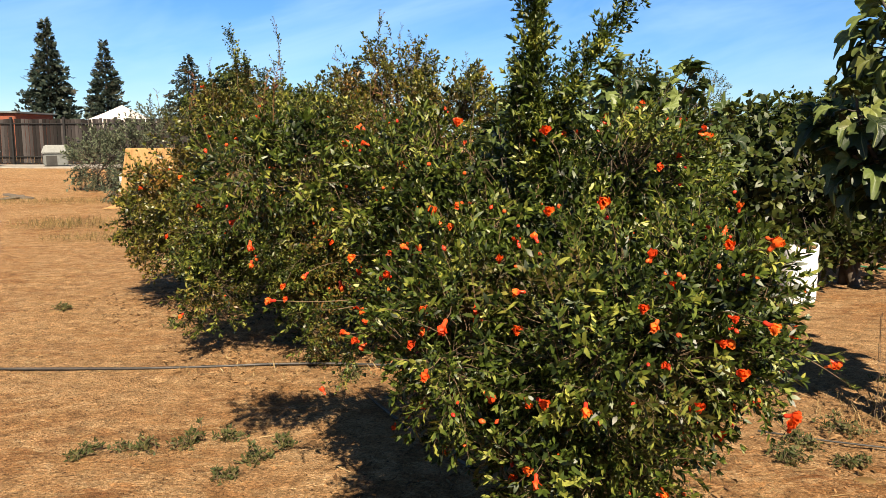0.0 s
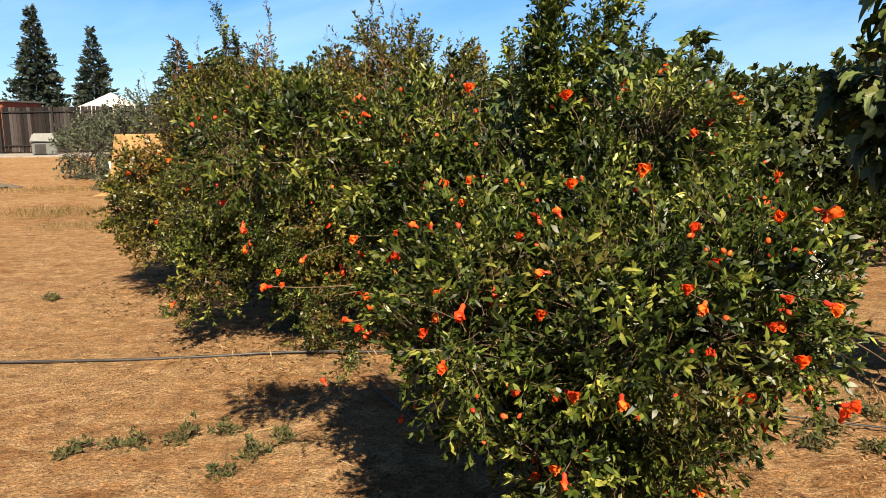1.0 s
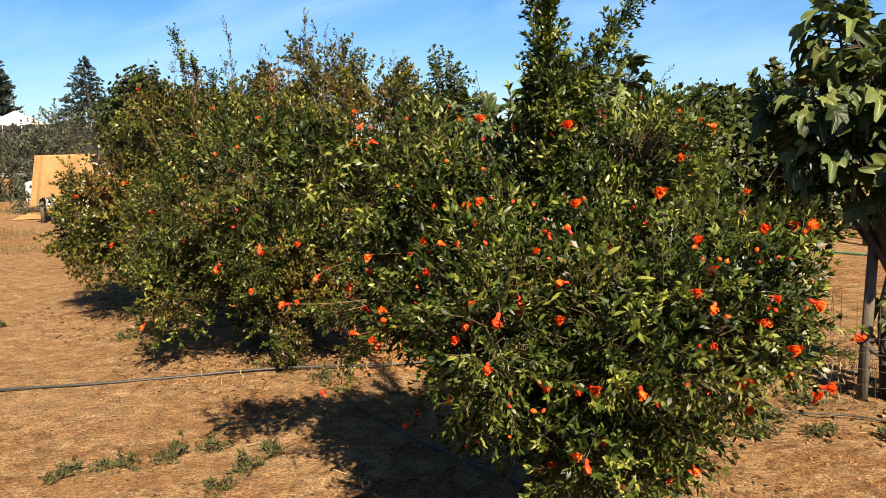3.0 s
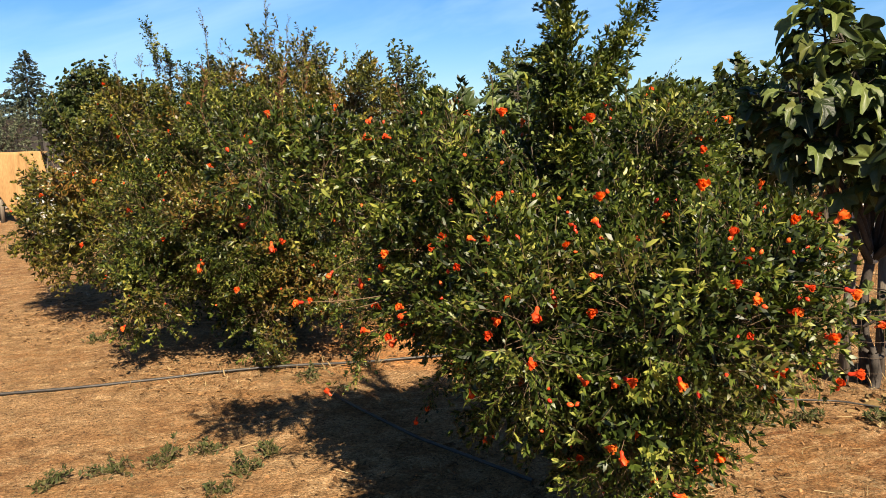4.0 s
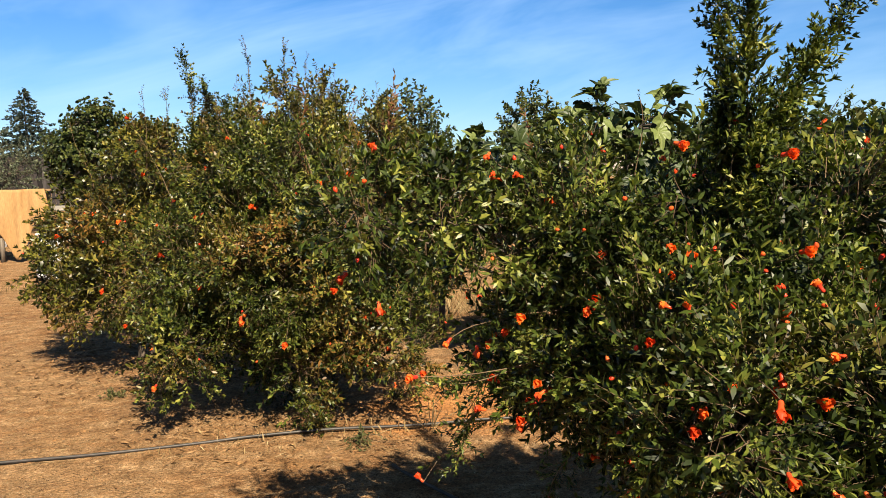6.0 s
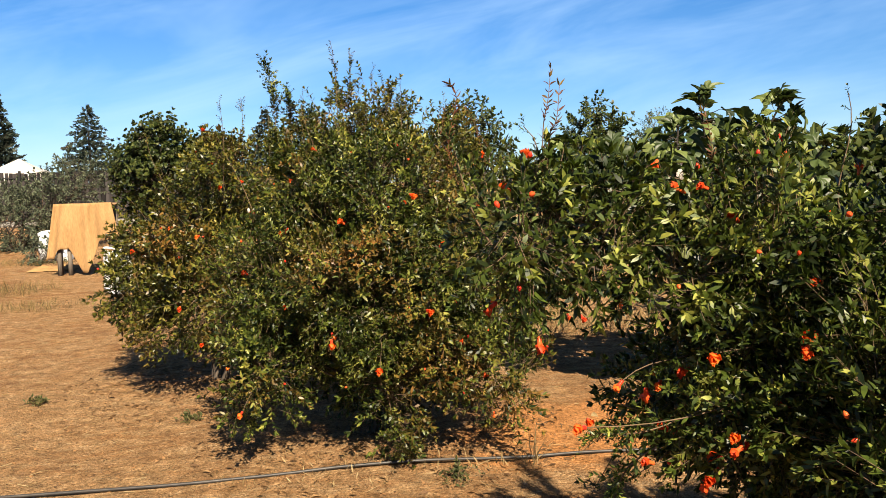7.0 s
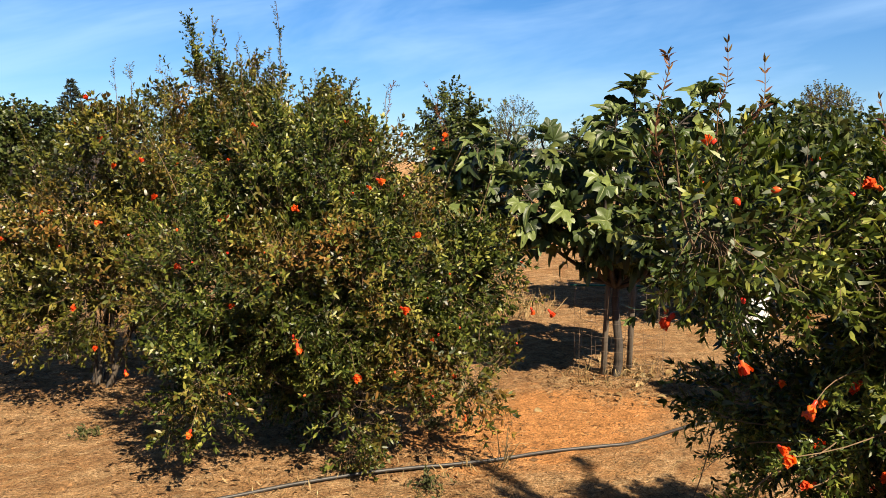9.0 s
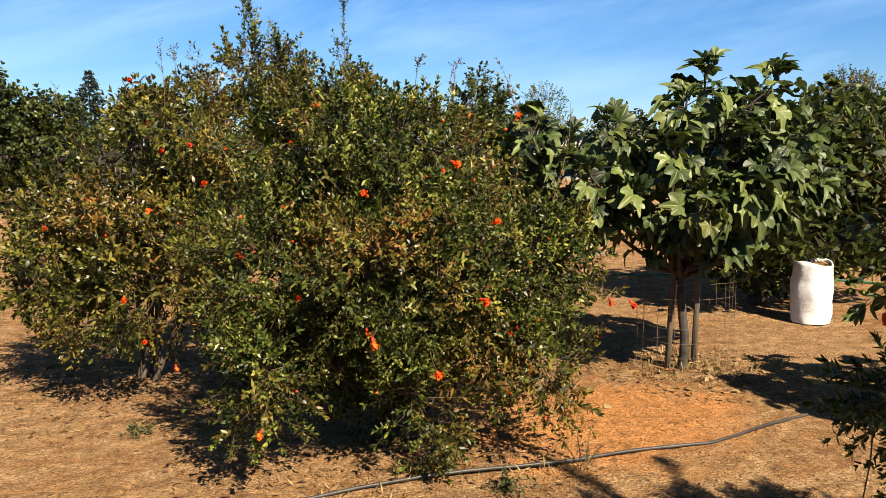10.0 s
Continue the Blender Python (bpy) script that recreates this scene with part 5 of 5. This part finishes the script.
def doghouse(at, turn):
    root = thing("doghouse", at, "weathered grey plastic doghouse with a dark panel as its shaded doorway", "doghouse", turn=turn)
    bm = bmesh.new(); box(bm, (0.95, 0.8, 0.55), (0, 0, 0.275), bev=0.05); part("body", bm, GREY_PLASTIC, root)
    bm = bmesh.new()
    vs = [bm.verts.new(c) for c in [(-0.55, -0.48, 0.55), (0.55, -0.48, 0.55), (0.55, 0.48, 0.55), (-0.55, 0.48, 0.55), (-0.42, -0.3, 0.9), (0.42, -0.3, 0.9), (0.42, 0.3, 0.9), (-0.42, 0.3, 0.9)]]
    for f in ((0, 1, 5, 4), (1, 2, 6, 5), (2, 3, 7, 6), (3, 0, 4, 7), (4, 5, 6, 7), (3, 2, 1, 0)):
        bm.faces.new([vs[i] for i in f])
    bmesh.ops.bevel(bm, geom=list(bm.edges), offset=0.04, segments=2, affect="EDGES")
    part("roof", bm, GREY_PLASTIC, root, "paler domed plastic roof")
    # no opening is cut: a near-black plate paints the shade inside the doorway
    bm = bmesh.new(); box(bm, (0.42, 0.03, 0.42), (-0.15, -0.405, 0.24), bev=0.01); part("doorway", bm, DARK, root)
    return root


doghouse((-16.5, 34.0, 0.37), 25)
doghouse((-19.7, 34.2, 0.37), -10)


def canopy_tent(at, wide, eave, peak, turn):
    root = thing("canopy_tent", at, "white canvas canopy tent with a peaked roof", "canopy tent", turn=turn)
    h = wide / 2
    bm = bmesh.new()
    n = 8
    rim = [bm.verts.new((x, y, eave)) for x, y in ((-h, -h), (0, -h), (h, -h), (h, 0), (h, h), (0, h), (-h, h), (-h, 0))]
    skirt = [bm.verts.new((v.co.x, v.co.y, eave - 0.45)) for v in rim]
    mid = [bm.verts.new((v.co.x * 0.45, v.co.y * 0.45, eave + (peak - eave) * 0.52)) for v in rim]
    top = bm.verts.new((0, 0, peak))
    for i in range(n):
        j = (i + 1) % n
        bm.faces.new((rim[i], rim[j], mid[j], mid[i])); bm.faces.new((mid[i], mid[j], top)); bm.faces.new((skirt[i], skirt[j], rim[j], rim[i]))
    part("roof", bm, CANVAS, root)
    for x in (-h, h):
        for y in (-h, h):
            bm = bmesh.new(); box(bm, (0.06, 0.06, eave), (x * 0.98, y * 0.98, eave / 2)); part("pole", bm, GREY_PLASTIC, root)
    return root


canopy_tent((*at_bearing(-21.7, 62), 0.37), 4.3, 2.3, 3.5, 8)


def shed(at, size, label, mat, turn=0):
    root = thing("shed", at, label, "shed", turn=turn)
    bm = bmesh.new(); box(bm, size, (0, 0, size[2] / 2), bev=0.03); part("wall", bm, mat, root)
    bm = bmesh.new(); box(bm, (size[0] + 0.4, size[1] + 0.4, 0.12), (0, 0, size[2] + 0.06), bev=0.02); part("roof", bm, GREY_PLASTIC, root)
    return root


shed((*at_bearing(-30.0, 62), 0.37), (7.5, 5, 2.75), "low rust-red building behind the fence", RED_WALL)


# ---- ground cover ----
def flat_spot(x, y):
    return 0.020 * noise.noise(Vector((x * 0.9, y * 0.9, 0))) + 0.010 * noise.noise(Vector((x * 4, y * 4, 5))) + 0.006 * noise.noise(Vector((x * 13, y * 13, 9))) - 0.004


def strewn(r, n, x0, x1, y0, y1):
    """Places on the ground, thicker towards the camera, in drifts."""
    x, y = r.uniform(x0, x1, n * 2), y0 + (y1 - y0) * r.uniform(0, 1, n * 2) ** 1.5
    keep = np.array([noise.noise(Vector((a * 0.8, b * 0.8, 2.0))) + 0.5 * noise.noise(Vector((a * 2.7, b * 2.7, 7.0))) for a, b in zip(x, y)]) > r.uniform(-0.75, 0.35, n * 2)
    x, y = x[keep][:n], y[keep][:n]
    return np.stack([x, y, [flat_spot(a, b) for a, b in zip(x, y)]], 1)


def build_straw():
    r = np.random.default_rng(101)
    p = strewn(r, 26000, -5.2, 4.6, 2.2, 12.0)
    n = len(p)
    a = r.uniform(0, 6.28, n)
    way = np.stack([np.cos(a), np.sin(a), r.normal(0.06, 0.12, n)], 1)
    p[:, 2] += 0.006
    v, q = stamp(blade(0.055, 0.0026, 1, 0.3, 0.1), frame_of(way, r.normal(0, 0.6, n)), p, 0.4 + 1.3 * r.uniform(0, 1, n) ** 4)
    return tagged(link_mesh("straw", v, q, STRAW), "scattered pale dry straw lying on the earth", "straw", kind="stuff")


def build_clods():
    r = np.random.default_rng(102)
    p = strewn(r, 5200, -4.6, 4.6, 2.2, 10.0)
    n = len(p)
    cube = np.array([(x, y, z) for x in (-1, 1) for y in (-1, 1) for z in (-1, 1)], float)
    base = cube * np.array([0.62, 0.5, 0.4]) + r.normal(0, 0.2, (8, 3))
    quads = np.array([(0, 1, 3, 2), (4, 6, 7, 5), (0, 4, 5, 1), (2, 3, 7, 6), (0, 2, 6, 4), (1, 5, 7, 3)])
    v, q = stamp((base, quads), frame_of(r.normal(0, 1, (n, 3)), r.uniform(0, 6.28, n)), p, 0.003 + 0.012 * r.uniform(0, 1, n) ** 4)
    return tagged(link_mesh("clods", v, q, CLOD, smooth=False), "small clods and grit of dry tan earth", "clods", kind="stuff")


def build_litter():
    r = np.random.default_rng(103)
    spots = []
    for cx, cy, rad, n in ((0.4, 3.0, 1.1, 900), (-0.95, 6.0, 1.2, 900), (-2.3, 7.7, 1.2, 600), (1.4, 6.65, 0.8, 500), (2.55, 4.15, 0.8, 500)):
        a, d = r.uniform(0, 6.28, n), rad * r.uniform(0, 1, n) ** 0.6
        spots.append(np.stack([cx + d * np.cos(a), cy + d * np.sin(a)], 1))
    xy = np.concatenate(spots)
    n = len(xy)
    p = np.column_stack([xy, [flat_spot(a, b) + 0.008 for a, b in xy]])
    a = r.uniform(0, 6.28, n)
    way = np.stack([np.cos(a), np.sin(a), r.normal(0.05, 0.15, n)], 1)
    v, q = stamp(blade(0.05, 0.018, 2, 0.5, 0.3), frame_of(way, r.normal(0, 0.7, n)), p, r.uniform(0.5, 1.2, n))
    return tagged(link_mesh("leaf_litter", v, q, LITTER), "fallen brown leaves under the trees", "leaf litter", kind="stuff")


CLOD = mottled("earth_clod", (0.135, 0.07, 0.029), (0.24, 0.13, 0.055), 12, rough=0.95, spec=0.15)
def build_crumbs():
    """Coarser crumbs on the turned soil near the figs and the bare basin."""
    r = np.random.default_rng(104)
    n = 2600
    p = np.stack([r.uniform(-0.2, 3.6, n), r.uniform(2.6, 6.4, n), np.zeros(n)], 1)
    p[:, 2] = [flat_spot(a, b) for a, b in p[:, :2]]
    cube = np.array([(x, y, z) for x in (-1, 1) for y in (-1, 1) for z in (-1, 1)], float)
    base = cube * np.array([0.6, 0.48, 0.36]) + r.normal(0, 0.22, (8, 3))
    quads = np.array([(0, 1, 3, 2), (4, 6, 7, 5), (0, 4, 5, 1), (2, 3, 7, 6), (0, 2, 6, 4), (1, 5, 7, 3)])
    v, q = stamp((base, quads), frame_of(r.normal(0, 1, (n, 3)), r.uniform(0, 6.28, n)), p, 0.003 + 0.012 * r.uniform(0, 1, n) ** 5)
    return tagged(link_mesh("clods", v, q, CLOD, smooth=False), "coarse crumbs of turned orange soil", "clods", kind="stuff")


build_straw()
build_clods()
build_crumbs()
build_litter()


def weed(at, size, label, seed, stems=14):
    """A low sprawling weed: short stems with small leaves."""
    r = np.random.default_rng(seed)
    root = thing("weed", (at[0], at[1], flat_spot(*at)), label, "weed", "weeds on the bare earth")
    lv, wd = [], []
    for k in range(stems):
        a, l = r.uniform(0, 6.28), size * r.uniform(0.4, 1.0)
        line = bent((0, 0, 0), (l * math.cos(a), l * math.sin(a), l * r.uniform(0.04, 0.22)), 6, 0.02, 0.02, r)
        wd.append(tube(line, np.linspace(0.003, 0.001, 6), 4))
        n = 22
        i = r.integers(0, 5, n)
        pos = line[i] + (line[i + 1] - line[i]) * r.uniform(0, 1, (n, 1))
        lv.append(stamp(blade(0.026, 0.011, 2, 0.3, 0.2), frame_of(r.normal(0, 1, (n, 3)) + np.array([0, 0, 0.8]), r.uniform(0, 6.28, n)), pos, r.uniform(0.5, 1.3, n)))
    link_mesh("stem", *join(wd), TWIG, root)["kind"] = "stuff"
    link_mesh("foliage", *join(lv), WEED_LEAF, root)["kind"] = "stuff"
    return root


for n, (x, y, s) in enumerate(((-1.58, 3.87, 0.17), (-1.34, 3.93, 0.12), (-1.84, 3.80, 0.11), (-0.94, 3.74, 0.11), (-1.05, 3.55, 0.08), (-0.85, 3.92, 0.06), (-1.15, 4.02, 0.07), (-3.54, 7.21, 0.12), (2.19, 4.15, 0.2), (2.0, 3.7, 0.12), (-0.3, 6.0, 0.14), (-0.62, 5.15, 0.16), (0.75, 3.6, 0.1), (-2.3, 6.6, 0.14), (2.95, 5.0, 0.18))):
    weed((x, y), s, "small grey-green weed sprawling on dry earth", 110 + n)


def dry_grass(at, spread, n, height, label, seed, mat=STRAW):
    r = np.random.default_rng(seed)
    a, d = r.uniform(0, 6.28, n), r.uniform(0, 1, n) ** 0.6
    p = np.stack([at[0] + spread[0] * d * np.cos(a), at[1] + spread[1] * d * np.sin(a), np.zeros(n)], 1)
    v, q = stamp(blade(height, 0.008, 2, 0.3, 0.25), frame_of(r.normal(0, 0.45, (n, 3)) + np.array([0, 0, 1.0]), r.uniform(0, 6.28, n)), p, r.uniform(0.4, 1.2, n))
    return tagged(link_mesh("dry_grass", v, q, mat), label, "dry grass", kind="stuff")


dry_grass((-6.8, 14.3), (1.0, 0.8), 900, 0.16, "patch of low brown dry weeds", 131, DRY_WEED)
dry_grass((-5.6, 12.4), (0.8, 0.5), 420, 0.12, "patch of low brown dry weeds", 138, DRY_WEED)
dry_grass((-9.4, 19.5), (2.2, 0.8), 1100, 0.13, "patch of low brown dry weeds", 132, DRY_WEED)
dry_grass((-1.1, 5.35), (0.9, 0.3), 120, 0.05, "thin dry grass under the bush edge", 133)
dry_grass((1.45, 6.6), (0.5, 0.4), 260, 0.075, "dry grass round the fig trunk", 134)
dry_grass((2.6, 4.3), (0.5, 0.4), 200, 0.075, "dry grass round the fig trunk", 135)
dry_grass((-0.2, 5.2), (0.04, 0.04), 14, 0.22, "single dry stalks standing beside the pipe", 136)
dry_grass((0.6, 9.2), (1.6, 0.7), 1800, 0.20, "standing dry yellow grass behind the bushes", 137)


# ---- odds and ends ----
shed((*at_bearing(29.5, 80), 0.37), (34, 8, 2.3), "long low pale building far beyond the orchard", CANVAS, turn=-29)
stake((7.1, 8.6, 0), 0.5, (0, 3), "short weathered wooden stake on bare earth")
stake((7.45, 8.5, 0), 0.6, (2, 0), "short weathered wooden stake on bare earth")


def bucket(at, radius, height, label):
    """A tapered plastic bucket with a rolled rim and a wire handle."""
    root = thing("bucket", at, label, "bucket")
    n = 20
    a = np.arange(n) * 2 * np.pi / n
    rows = [(0.004, 0.0), (0.78, 0.0), (1.0, 1.0), (1.06, 0.99), (1.06, 0.94), (0.95, 0.97), (0.74, 0.04), (0.004, 0.04)]
    v = np.array([(radius * k * math.cos(x), radius * k * math.sin(x), height * z) for k, z in rows for x in a])
    q = [(i * n + j, i * n + (j + 1) % n, (i + 1) * n + (j + 1) % n, (i + 1) * n + j) for i in range(len(rows) - 1) for j in range(n)]
    link_mesh("shell", v, np.array(q), BLUE_PLASTIC, root)
    arc = np.linspace(0, math.pi, 13)
    link_mesh("handle", *tube(np.stack([radius * 1.05 * np.cos(arc), 0.3 * radius * np.sin(arc), height * (0.93 - 0.25 * np.sin(arc))], 1), 0.004, 6), WIRE, root, "thin wire handle")
    return root


bucket((7.75, 9.6, 0), 0.14, 0.26, "blue plastic bucket standing on bare earth")


def plank(at, size, turn, label):
    bm = bmesh.new()
    box(bm, size, (0, 0, size[2] / 2), bev=0.006, jitter=0.004)
    ob = part("wood_plank", bm, STAKE)
    ob.matrix_world = pose(*at, *turn)
    return tagged(ob, label, "plank", "scrap planks lying on the earth")


plank((-11.3, 20.2, 0.0), (1.1, 0.22, 0.05), (0, -8, 35), "weathered scrap plank lying on dry earth")
plank((-11.0, 20.5, 0.05), (0.9, 0.2, 0.05), (0, 6, -20), "weathered scrap plank lying on dry earth")


def dead_leaves(at, spread, n, label, seed):
    r = np.random.default_rng(seed)
    xy = np.array(at) + r.normal(0, 1, (n, 2)) * np.array(spread)
    p = np.column_stack([xy, [flat_spot(a, b) + 0.012 for a, b in xy]])
    v, q = stamp(blade(0.085, 0.05, 3, 0.5, 0.4), frame_of(r.normal(0, 1, (n, 3)) * np.array([1, 1, 0.3]), r.normal(0, 0.8, n)), p, r.uniform(0.5, 1.1, n))
    return tagged(link_mesh("dead_leaves", v, q, STRAW), label, "leaf litter", kind="stuff")


dead_leaves((2.75, 3.55), (0.22, 0.16), 70, "curled yellow dead fig leaves on the earth", 141)
dead_leaves((1.5, 6.45), (0.3, 0.2), 50, "curled yellow dead fig leaves on the earth", 142)
for n, (x, y, s) in enumerate(((2.62, 3.72, 0.16), (2.35, 3.55, 0.12), (1.85, 3.95, 0.14), (1.72, 3.75, 0.1), (2.9, 3.9, 0.15))):
    weed((x, y), s, "small grey-green weed tuft beside a fig trunk", 150 + n, 18)
hose("irrigation_pipe", [(1.7, 4.1, 0.012), (2.0, 3.95, 0.014), (2.3, 3.85, 0.012), (2.45, 3.7, 0.012)], 0.005, HOSE_BLACK, "short thin black drip pipe beside the fig trunk")
